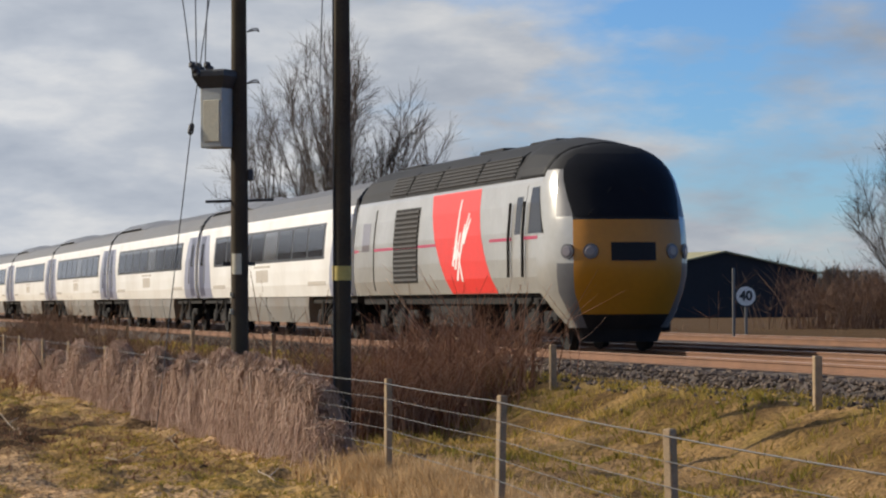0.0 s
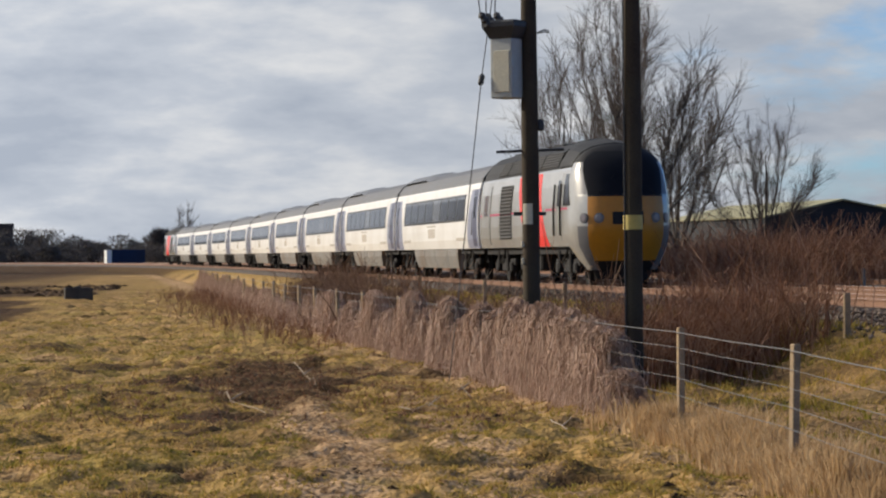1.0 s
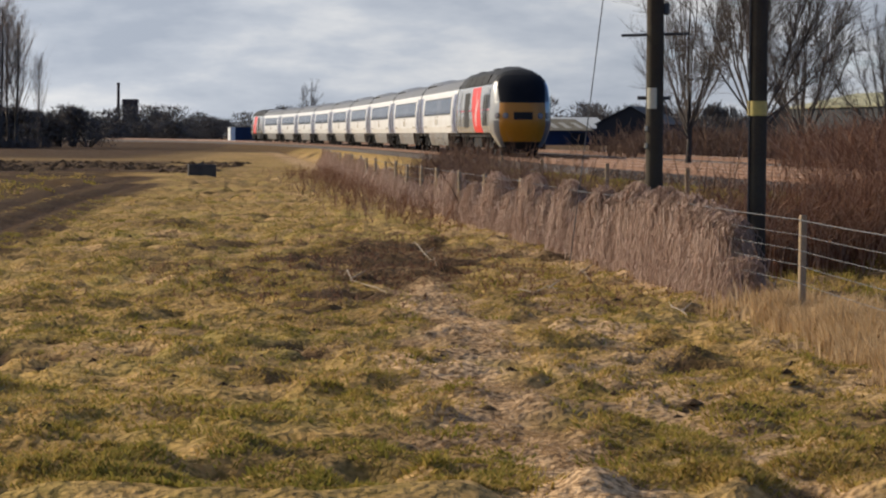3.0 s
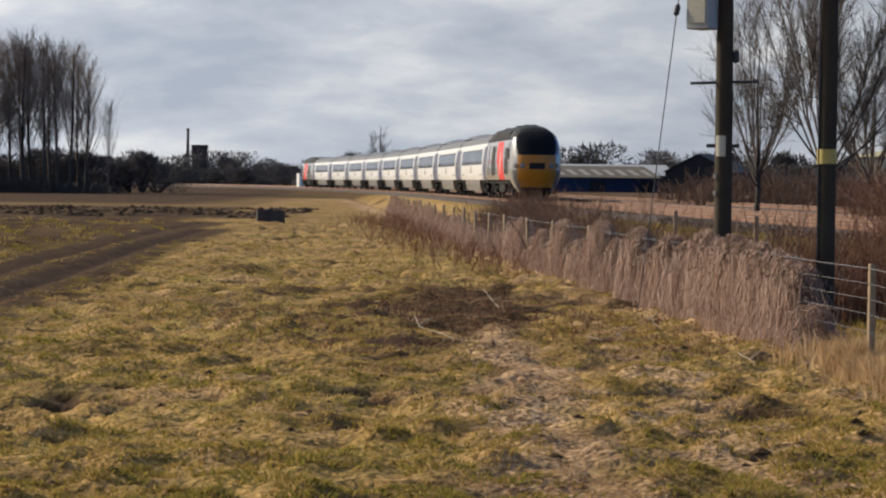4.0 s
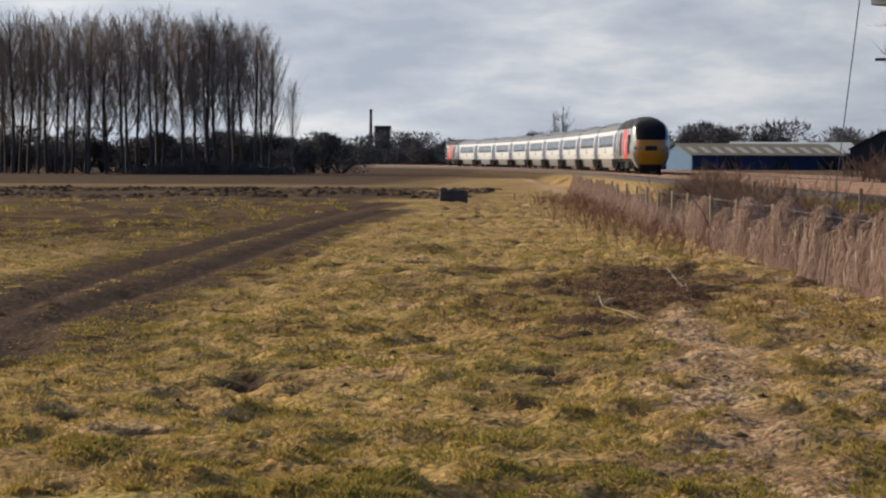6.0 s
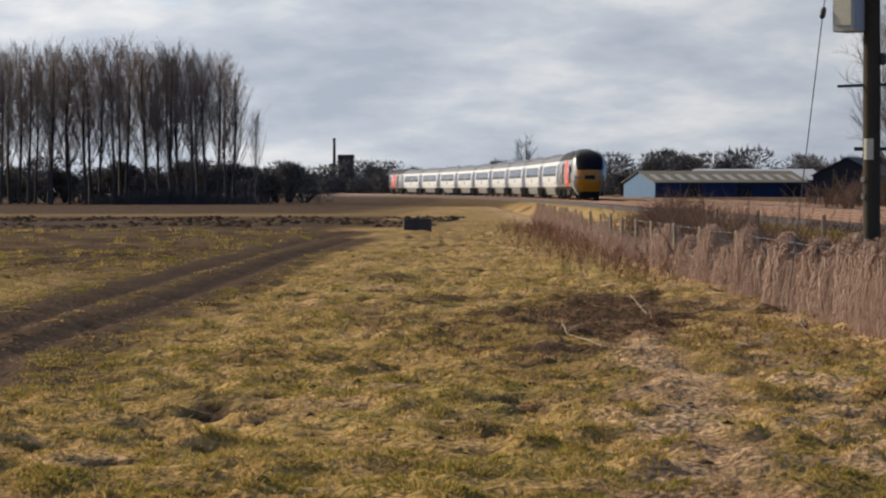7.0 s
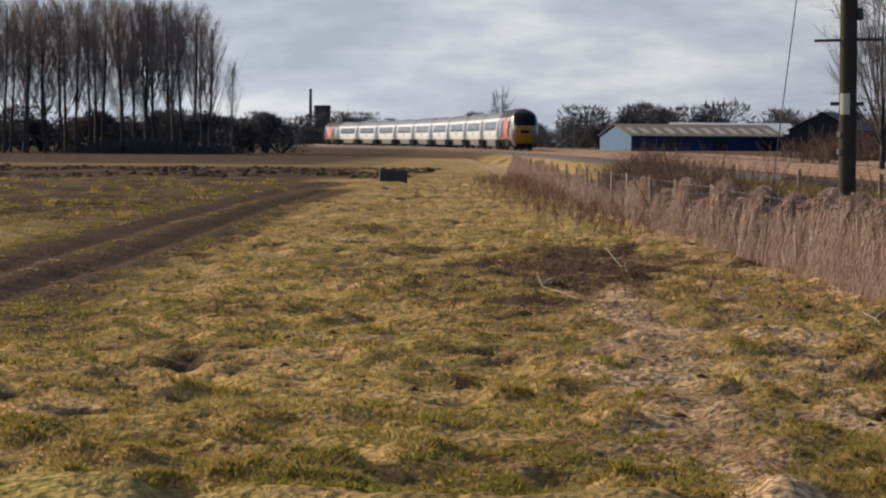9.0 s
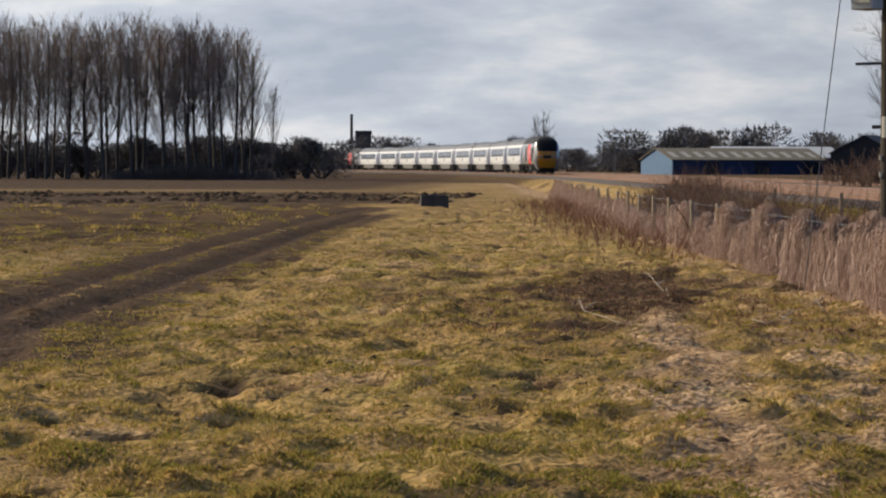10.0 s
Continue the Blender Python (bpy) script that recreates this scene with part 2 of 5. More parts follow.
def terrain(x, y):
    """Height of the bare ground."""
    x, y = np.asarray(x, float), np.asarray(y, float)
    lat = lateral(x, y)
    f = x - fence_x(y)
    bank = 0.42 * smooth(-4.6, -2.6, lat)
    ditch = -0.38 * smooth(0.5, 1.6, f) * (1 - smooth(-5.4, -3.6, lat))
    near = 1 - smooth(90, 160, np.hypot(x, y))
    z = bank + ditch
    off = (lat < -3.0) | (lat > 7.5)
    worn = np.exp(-(np.minimum(seg_dist(x, y, RUTS[0]), seg_dist(x, y, RUTS[1])) / 1.1) ** 2)
    z = z + near * off * (1 - 0.75 * worn) * (0.05 * hash_noise(x, y, 2.6, 1) + 0.05 * hash_noise(x, y, 0.9, 2, 2) + 0.15 * np.maximum(0, hash_noise(x, y, 0.36, 3, 2) - 0.05) - 0.26 * np.maximum(0, -hash_noise(x, y, 0.36, 3, 2) - 0.16))
    z = z + 0.16 * np.exp(-((x + 3.4) / 0.9) ** 2 - ((y - 50) / 2.2) ** 2)
    z = z - 0.35 * smooth(7.5, 12, lat) * 0.3
    for line in RUTS:
        d = seg_dist(x, y, line)
        z = z - 0.09 * np.exp(-(d / 0.24) ** 2) + 0.025 * np.exp(-((d - 0.48) / 0.2) ** 2) * (1 + 0.8 * hash_noise(x, y, 0.6, 23))
    return z


def ground_z(x, y):
    return float(terrain(np.array([x]), np.array([y]))[0])


# ---- ground ----
def ground_material():
    m = bpy.data.materials.new("winter_pasture")
    m.use_nodes = True
    nt = m.node_tree
    n, l = nt.nodes, nt.links
    b = n["Principled BSDF"]
    b.inputs["Roughness"].default_value, b.inputs["Specular IOR Level"].default_value = 0.95, 0.1
    tc = n.new("ShaderNodeTexCoord")

    def nz(scale, detail=4):
        t = n.new("ShaderNodeTexNoise")
        t.inputs["Scale"].default_value, t.inputs["Detail"].default_value = scale, detail
        l.new(tc.outputs["Object"], t.inputs["Vector"])
        return t.outputs["Fac"]

    def ramp(src, a, z):
        r = n.new("ShaderNodeMapRange")
        r.inputs["From Min"].default_value, r.inputs["From Max"].default_value = a, z
        l.new(src, r.inputs["Value"])
        return r.outputs[0]

    def mix(f, a, c):
        x = n.new("ShaderNodeMix")
        x.data_type = "RGBA"
        l.new(f, x.inputs["Factor"])
        for sock, v in ((6, a), (7, c)):
            if isinstance(v, tuple):
                x.inputs[sock].default_value = (*v, 1)
            else:
                l.new(v, x.inputs[sock])
        return x.outputs[2]

    def attr(name):
        a = n.new("ShaderNodeAttribute")
        a.attribute_name = name
        return a.outputs["Fac"]
    green = mix(ramp(nz(16, 5), 0.38, 0.62), (0.172, 0.129, 0.030), (0.455, 0.312, 0.094))
    col = mix(ramp(nz(1.1, 6), 0.43, 0.60), green, mix(ramp(nz(22, 5), 0.38, 0.62), (0.24, 0.138, 0.055), (0.62, 0.395, 0.18)))
    col = mix(ramp(nz(0.25), 0.40, 0.58), col, mix(ramp(nz(18, 5), 0.38, 0.62), (0.175, 0.113, 0.031), (0.48, 0.295, 0.106)))
    col = mix(attr("straw"), col, mix(ramp(nz(24, 5), 0.38, 0.62), (0.68, 0.45, 0.25), (0.20, 0.115, 0.055)))
    # one dark brown for real mud and for the shade painted into hollows
    col = mix(attr("mud_shade"), col, mix(ramp(nz(14, 5), 0.38, 0.62), (0.022, 0.011, 0.005), (0.076, 0.038, 0.017)))
    l.new(col, b.inputs["Base Color"])
    bp = n.new("ShaderNodeBump")
    bp.inputs["Strength"].default_value, bp.inputs["Distance"].default_value = 1.0, 0.07
    l.new(nz(13, 6), bp.inputs["Height"])
    l.new(bp.outputs["Normal"], b.inputs["Normal"])
    return m


def spaced(lo, hi, near_lo, near_hi, step, grow=1.08):
    mid = list(np.arange(near_lo, near_hi + 1e-6, step))
    d, a = step, near_hi
    while a < hi:
        d *= grow
        a += d
        mid.append(min(a, hi))
    d, a = step, near_lo
    while a > lo:
        d *= grow
        a -= d
        mid.insert(0, max(a, lo))
    return np.array(mid)


def make_ground():
    xs = spaced(-2500, 2500, -5.5, 5.0, 0.085, 1.06)
    ys = [12.5]
    while ys[-1] < 3500:
        ys.append(ys[-1] + max(0.075, 0.0048 * ys[-1]) * (1 if ys[-1] < 170 else 4))
    ys = np.r_[[-400, -120, -40, -10, 0, 4, 7, 9, 11], ys]
    gx, gy = np.meshgrid(xs, ys)
    x, y = gx.ravel(), gy.ravel()
    z = terrain(x, y)
    w, h = len(xs), len(ys)
    i = (np.arange(h - 1)[:, None] * w + np.arange(w - 1)[None]).ravel()
    faces = np.stack([i, i + 1, i + w + 1, i + w], 1)
    me = bpy.data.meshes.new("ground")
    me.from_pydata(np.stack([x, y, z], 1).tolist(), [], faces.tolist())
    me.shade_smooth()
    # muddy ground, plus painted shade in the hollows further down
    mud_shade = np.zeros_like(x)
    f0 = x - fence_x(y)
    dr = [seg_dist(x, y, line) + 0.16 * hash_noise(x, y, 0.9, 5) for line in RUTS]
    for d in dr:
        mud_shade = np.maximum(mud_shade, 1 - smooth(0.24, 0.50, d))
    mud_shade = np.maximum(mud_shade, 0.92 * (1 - smooth(0.9, 1.5, np.minimum(*dr) + 0.4 * hash_noise(x, y, 1.6, 24))))
    band = smooth(120, 132, y + 7 * hash_noise(x, y, 8.0, 16)) * (1 - smooth(150, 172, y + 8 * hash_noise(x, y, 9.0, 17))) * (1 - smooth(-9, -4, x))
    mud_shade = np.maximum(mud_shade, band * (0.9 + 0.1 * smooth(-0.2, 0.2, hash_noise(x, y * 0.4, 3.0, 7))))
    mud_shade = np.maximum(mud_shade, 0.4 * smooth(0.0, 0.5, hash_noise(x, y, 1.4, 14) + 0.3 * hash_noise(x, y, 9.0, 15)) * (f0 < -0.5))
    mud_shade = np.maximum(mud_shade, 0.8 * np.exp(-((x + 3.4) / 1.0) ** 2 - ((y - 50) / 2.4) ** 2))
    brash = np.exp(-((x - 0.1) / 2.0) ** 2 - ((y - 37) / 9.0) ** 2)
    mud_shade = np.maximum(mud_shade, 0.95 * smooth(0.25, 0.7, brash + 0.8 * hash_noise(x, y, 1.0, 8)))
    f = x - fence_x(y)
    straw = smooth(-1.2, -0.2, f + 0.5 * hash_noise(x, y, 1.5, 9)) * (1 - smooth(-0.6, 0.5, lateral(x, y) + 4.4))
    wob = 0.35 * hash_noise(x, y, 4.0, 11) + 0.45 * hash_noise(x, y, 0.7, 12)
    path = np.maximum(1 - smooth(0.22, 0.55, np.abs(x - 0.95 + 0.02 * (y - 20) + wob)), 0.8 * (1 - smooth(0.15, 0.45, np.abs(x - 2.15 + 0.01 * (y - 20) + 1.3 * wob))))
    straw = np.maximum(straw * (0.5 + 0.35 * (f < 0.4)), 0.95 * path * (1 - smooth(30, 38, y)))
    straw = np.maximum(straw, 0.3 * smooth(185, 250, y) * (lateral(x, y) < -6))
    straw = np.maximum(straw, 0.5 * smooth(5.5, 8, lateral(x, y)))
    straw = np.maximum(straw, 0.18 * smooth(165, 185, y) * (lateral(x, y) < -6) * smooth(-0.4, 0.3, hash_noise(x, y * 0.3, 10.0, 18)))
    mud_shade = np.maximum(mud_shade, (0.80 + 0.2 * smooth(-0.3, 0.3, hash_noise(x, y, 1.6, 27))) * smooth(40, 62, y) * (1 - smooth(-9.5, -7.2, x + 0.02 * y - 1)) * (1 - 0.35 * smooth(165, 185, y)))
    mud_shade = np.maximum(mud_shade, 0.35 * smooth(35, 75, y) * smooth(-0.2, 0.25, hash_noise(x, y, 3.0, 20)) * (1 - smooth(-6, 0, x)))
    # shade in the dips between tussocks, put into the ground colour
    hollow_shade = smooth(0.08, 0.32, -hash_noise(x, y, 0.36, 3, 2)) * smooth(-0.25, 0.2, hash_noise(x, y, 1.9, 19))
    mud_shade = np.maximum(mud_shade, 0.95 * hollow_shade * (f < -0.3) * (y < 100))
    mud_shade = np.maximum(mud_shade, 0.85 * smooth(250, 280, y))
    mud_shade = np.maximum(mud_shade, 0.95 * smooth(172, 205, y + 12 * hash_noise(x, y, 14.0, 28)) * (1 - smooth(-19, -8, x)))
    mud_shade = np.maximum(mud_shade, 0.85 * smooth(5.0, 7, lateral(x, y)))
    mud_shade = np.maximum(mud_shade, 0.75 * smooth(0.6, 1.6, f) * (1 - smooth(-3.2, -2.6, lateral(x, y))) * (y < 120) * (0.5 + 0.5 * smooth(-0.3, 0.3, hash_noise(x, y, 1.0, 13))))
    for name, v in (("mud_shade", mud_shade), ("straw", straw)):
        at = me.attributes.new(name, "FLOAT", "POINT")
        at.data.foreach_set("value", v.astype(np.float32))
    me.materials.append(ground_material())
    tagged(new("ground", me), "rough winter pasture with green and straw-coloured grass", "field", kind="structure")


make_ground()


# ---- the train ----
PROFILE_Z = [0.40, 0.75, 1.05, 1.35, 1.70, 2.20, 2.70, 3.10, 3.35, 3.58, 3.75, 3.83, 3.86]
PROFILE_X = [0.92, 1.16, 1.30, 1.36, 1.37, 1.36, 1.31, 1.24, 1.13, 0.95, 0.65, 0.30, 0.02]
CANTRAIL = 3.2


def half_width(z):
    return float(np.interp(z, PROFILE_Z, PROFILE_X))


def section(z0, z1, off=0.0, n=9):
    """Points up the left side and down the right one, between two heights."""
    zs = [z0 + (z1 - z0) * i / n for i in range(n + 1)]
    zs = sorted(set(zs) | {z for z in PROFILE_Z if z0 < z < z1})
    left = [(-half_width(z) - off, z + (off if z > 3.3 else 0)) for z in zs]
    return left + [(-x, z) for x, z in reversed(left)]


def side_patch(bm, side, z0, z1, a0, a1, b0, b1, off=0.006, n=7, bow=0.0):
    """A panel that follows the curved side; its ends lie at a0..a1 and b0..b1 from bottom to top."""
    rows = []
    for z in sorted({z0 + (z1 - z0) * i / n for i in range(n + 1)} | {z for z in PROFILE_Z if z0 < z < z1}):
        t = (z - z0) / (z1 - z0)
        w = bow * math.sin(math.pi * t)
        ya, yb = a0 + (a1 - a0) * t + w, b0 + (b1 - b0) * t + w
        x = half_width(z)
        rows.append([(side * (x - 0.03), ya, z), (side * (x + off), ya, z), (side * (x + off), yb, z), (side * (x - 0.03), yb, z)])
    loft(bm, rows)


def patch(name, material, parent, side, z0, z1, a0, a1, b0, b1, off=0.006, label="", **kw):
    bm = bmesh.new()
    side_patch(bm, side, z0, z1, a0, a1, b0, b1, off, **kw)
    return part(name, bm, material, parent, label)


def hull(parent, y0, y1, material, roof_material, label, z0=1.05, lift=1.0, roof_from=None):
    bm = bmesh.new()
    loft(bm, [[(x, y, z) for x, z in section(z0, CANTRAIL)] for y in (y0, y1)], closed=True, cap=True)
    part("body", bm, material, parent, label)
    bm = bmesh.new()
    ring = section(CANTRAIL - 0.02, 3.86, 0.004)
    loft(bm, [[(x, y, z if z < CANTRAIL else CANTRAIL + (z - CANTRAIL) * lift) for x, z in ring] for y in ((y0 if roof_from is None else roof_from) + 0.01, y1 - 0.01)], closed=True, cap=True)
    part("roof", bm, roof_material, parent, "grimy dark roof", smooth=False)


def wheel_mesh():
    bm = bmesh.new()
    n = 20
    rings = []
    for x, r in ((-0.065, 0.30), (-0.065, 0.49), (-0.03, 0.49), (-0.025, 0.457), (0.07, 0.45), (0.07, 0.37), (0.03, 0.33), (0.03, 0.12), (0.09, 0.10), (0.09, 0.001)):
        rings.append([(x, r * math.cos(2 * math.pi * k / n), r * math.sin(2 * math.pi * k / n)) for k in range(n)])
    loft(bm, rings, closed=True)
    me = bpy.data.meshes.new("wheel")
    bmesh.ops.recalc_face_normals(bm, faces=bm.faces)
    bm.to_mesh(me)
    bm.free()
    me.materials.append(M_BLACK)
    return me


WHEEL = wheel_mesh()


def bogie(parent, y):
    bm = bmesh.new()
    for s in (-1, 1):
        add_box(bm, s * 1.02 - 0.08, s * 1.02 + 0.08, y - 1.75, y + 1.75, 0.52, 0.72, 0.03)
        add_box(bm, s * 1.02 - 0.10, s * 1.02 + 0.10, y - 0.5, y + 0.5, 0.34, 0.56, 0.03)
        for e in (-1.3, 1.3):
            add_box(bm, s * 1.05 - 0.12, s * 1.05 + 0.12, y + e - 0.2, y + e + 0.2, 0.32, 0.62, 0.04)
            add_tube(bm, [(s * 1.12, y + e * 0.62, 0.45), (s * 1.12, y + e * 0.62, 0.95)], 0.09, 8)
        add_tube(bm, [(s * 1.16, y - 0.4, 0.95), (s * 1.16, y + 0.55, 0.6)], 0.04, 6)
    add_box(bm, -1.0, 1.0, y - 0.3, y + 0.3, 0.5, 0.98, 0.03)
    for e in (-1.3, 1.3):
        add_tube(bm, [(-0.85, y + e, 0.457), (0.85, y + e, 0.457)], 0.08, 8)
    b = part("bogie", bm, M_BLACK, parent, "grimy black two-axle bogie")
    for s in (-1, 1):
        for e in (-1.3, 1.3):
            w = new("wheel", WHEEL)
            w.parent = b
            w.matrix_basis = pose(s * 0.72, y + e, 0.457, 0, 0, 0 if s > 0 else 180)
    return b


M_BAND = mat("window_band_black", (0.030, 0.028, 0.028), 0.35, var=0.15, scale=1, fine=10, bump=0.0)
M_BARS = mat("grey_lettering", (0.42, 0.38, 0.33), 0.6, var=0.1, bump=0.0)
M_GANGWAY = mat("gangway_rubber", (0.025, 0.024, 0.028), 0.8, var=0.3, scale=6, fine=30, bump=0.3)
M_DOOR = mat("door_slate_blue", (0.07, 0.075, 0.12), 0.4, var=0.1, scale=2, fine=10, bump=0.0)
M_BLIND = mat("drawn_blind_behind_glass", (0.08, 0.078, 0.075), 0.15, var=0.4, scale=0.4, fine=1.2, bump=0.0)


def make_coach():
    ob = thing("railway_coach", "long white railway coach with dark window band and lilac-grey ends", "railway coach", group="coaches of the train")
    e = 11.2
    hull(ob, -e, e, M_WHITE, M_ROOF, "white curved steel body side")
    for s in (-1, 1):
        for d in (-1, 1):
            q = [d * (e - 2.4), d * (e - 1.7), d * (e + 0.01), d * (e + 0.01)]
            patch("end_panel", M_LILAC, ob, s, 1.06, CANTRAIL - 0.22, *q, off=0.006, label="lilac-grey vestibule end panel", bow=-d * 0.12)
            door = patch("door", M_DOOR, ob, s, 1.12, 2.96, *[d * (e - 1.12)] * 2, *[d * (e - 0.30)] * 2, off=0.011, label="slate-blue slam door")
            patch("door_window", M_GLASS, door, s, 2.05, 2.75, *[d * (e - 0.92)] * 2, *[d * (e - 0.50)] * 2, off=0.015, n=3)
            bm = bmesh.new()
            add_tube(bm, [(s * 1.40, d * (e - 1.25), 1.5), (s * 1.36, d * (e - 1.25), 2.3)], 0.018, 6)
            part("grab_rail", bm, M_SILVER, ob)
        band = patch("window_band", M_BAND, ob, s, 1.97, 2.86, -8.25, -8.25, 8.25, 8.25, off=0.006, label="long black window band")
        for k in range(8):
            y = -8.05 + k * 2.03
            patch("pane", M_BLIND if k == 3 else M_GLASS, band, s, 2.04, 2.79, y, y, y + 1.82, y + 1.82, off=0.011, n=3)
        for y, z0, z1, w in ((0.2, 1.45, 1.78, 0.9), (0.2, 1.84, 1.90, 1.2), (-7.3, 1.32, 1.42, 1.1), (7.3, 1.32, 1.42, 1.1)):
            patch("lettering", M_BARS, ob, s, z0, z1, *[y - w] * 2, *[y + w] * 2, off=0.005, n=2)
        for k, (a, b) in enumerate(((-5.9, -3.2), (-3.12, 0.0), (0.08, 2.9), (2.98, 5.9))):
            bm = bmesh.new()
            ta, tb = (0.45 if k == 0 else 0), (0.45 if k == 3 else 0)
            loft(bm, [[(s * x, a + t * ta, z), (s * x, b - t * tb, z), (s * (x - 0.9), b - t * tb, z), (s * (x - 0.9), a + t * ta, z)] for t, x, z in ((0, 1.27, 1.049), (0.3, 1.26, 0.8), (1, 1.16, 0.38))], closed=True, cap=True)
            part("underframe_module", bm, M_SKIRT, ob, "grimy grey underframe fairing")
    bm = bmesh.new()
    add_box(bm, -1.15, 1.15, -e + 0.1, e - 0.1, 0.88, 1.048)
    part("solebar", bm, M_BLACK, ob)
    for y in (-8.0, 8.0):
        bogie(ob, y)
    for d in (-1, 1):
        bm = bmesh.new()
        for k in range(4):
            y = d * (e + 0.02 + 0.065 * k)
            add_box(bm, -1.16 - 0.03 * (k % 2), 1.16 + 0.03 * (k % 2), y - 0.03, y + 0.03, 1.1, 3.3 + 0.03 * (k % 2))
        part("gangway", bm, M_GANGWAY, ob, "black rubber gangway bellows")
        bm = bmesh.new()
        add_tube(bm, [(0, d * (e - 0.6), 0.95), (0, d * (e + 0.29), 0.95)], 0.09, 8)
        add_box(bm, -0.16, 0.16, d * (e + 0.2) - 0.08, d * (e + 0.2) + 0.08, 0.8, 1.1, 0.02)
        part("coupler", bm, M_BLACK, ob)
    bm = bmesh.new()
    loft(bm, [[(x * w, y, z + dz) for x, z in section(3.56, 3.86, 0.02, 4)] for y, w, dz in ((3.4, 1, -0.02), (4.6, 1, 0.085), (10.0, 1, 0.085), (10.9, 1, -0.01))], closed=True, cap=True)
    part("roof_pod", bm, M_DKGREY, ob, "raised dark air-conditioning roof section")
    return ob


NOSE_BACK = 6.35
NOSE_Z = [0.42, 0.66, 1.05, 1.35, 1.58, 1.75, 2.05, 2.36, 2.42, 2.75, 3.08, 3.30, 3.48, 3.62, 3.72, 3.80, 3.85]
NOSE_F = [1.02, 1.22, 1.40, 1.50, 1.53, 1.52, 1.48, 1.41, 1.37, 1.19, 0.96, 0.77, 0.58, 0.41, 0.27, 0.14, 0.03]
NOSE_N = 2.5
DOME_BACK, DOME_HIGH, DOME_LOW = 4.5, 1.22, 0.92     # the power car's roof droops from the dome to the nose


def domed(z, k):
    return z if z < CANTRAIL else CANTRAIL + (z - CANTRAIL) * k


def nose_point(theta, z, off=0.0):
    w, f = half_width(z) + off, float(np.interp(z, NOSE_Z, NOSE_F)) + off
    c, s = math.cos(theta), math.sin(theta)
    back = NOSE_BACK + max(0.0, (1.05 - z) * 0.95)
    k = abs(s) ** (2 / NOSE_N)
    return (-w * math.copysign(abs(c) ** (2 / NOSE_N), c), -(back + (NOSE_BACK + f - back) * k), domed(z, DOME_LOW))


def nose_at(x, z, off=0.0):
    w, f = half_width(z), float(np.interp(z, NOSE_Z, NOSE_F))
    c = min(1.0, abs(x) / w) ** (NOSE_N / 2)
    return (x, -(NOSE_BACK + f * math.sqrt(1 - c * c) ** (2 / NOSE_N)) - off, z)


M_BLACKROOF = mat("sooty_black_roof", (0.010, 0.010, 0.011), 0.6, var=0.25, scale=1, fine=14, bump=0.05, dirt=(0.024, 0.021, 0.019), dirt_amount=0.5, spec=0.2)
M_SCREEN = mat("smoked_windscreen_glass", (0.010, 0.010, 0.012), 0.3, var=0.2, bump=0.0, spec=0.08)
M_LOUVRE = mat("grimy_louvre_steel", (0.020, 0.018, 0.017), 0.7, var=0.3, scale=3, fine=20, bump=0.1)
M_LENS = mat("lamp_lens", (0.20, 0.18, 0.19), 0.08, var=0.1, bump=0.0)
M_LOGO = mat("livery_white", (0.78, 0.76, 0.74), 0.4, var=0.05, bump=0.0)
M_STRIPE = mat("magenta_stripe", (0.38, 0.03, 0.08), 0.4, var=0.1, bump=0.0)


def nose_piece(name, material, parent, z_lo, z_hi, t_lo, t_hi, off=0.0, label=""):
    """A piece of the cab's curved shell between two heights and two turns round its plan."""
    zs = [z for z in NOSE_Z if z_lo - 1e-6 <= z <= z_hi + 1e-6]
    n = max(4, int((t_hi - t_lo) / 0.075))
    bm = bmesh.new()
    loft(bm, [[nose_point(t_lo + (t_hi - t_lo) * k / n, z, off) for k in range(n + 1)] for z in zs])
    return part(name, bm, material, parent, label, smooth=True)


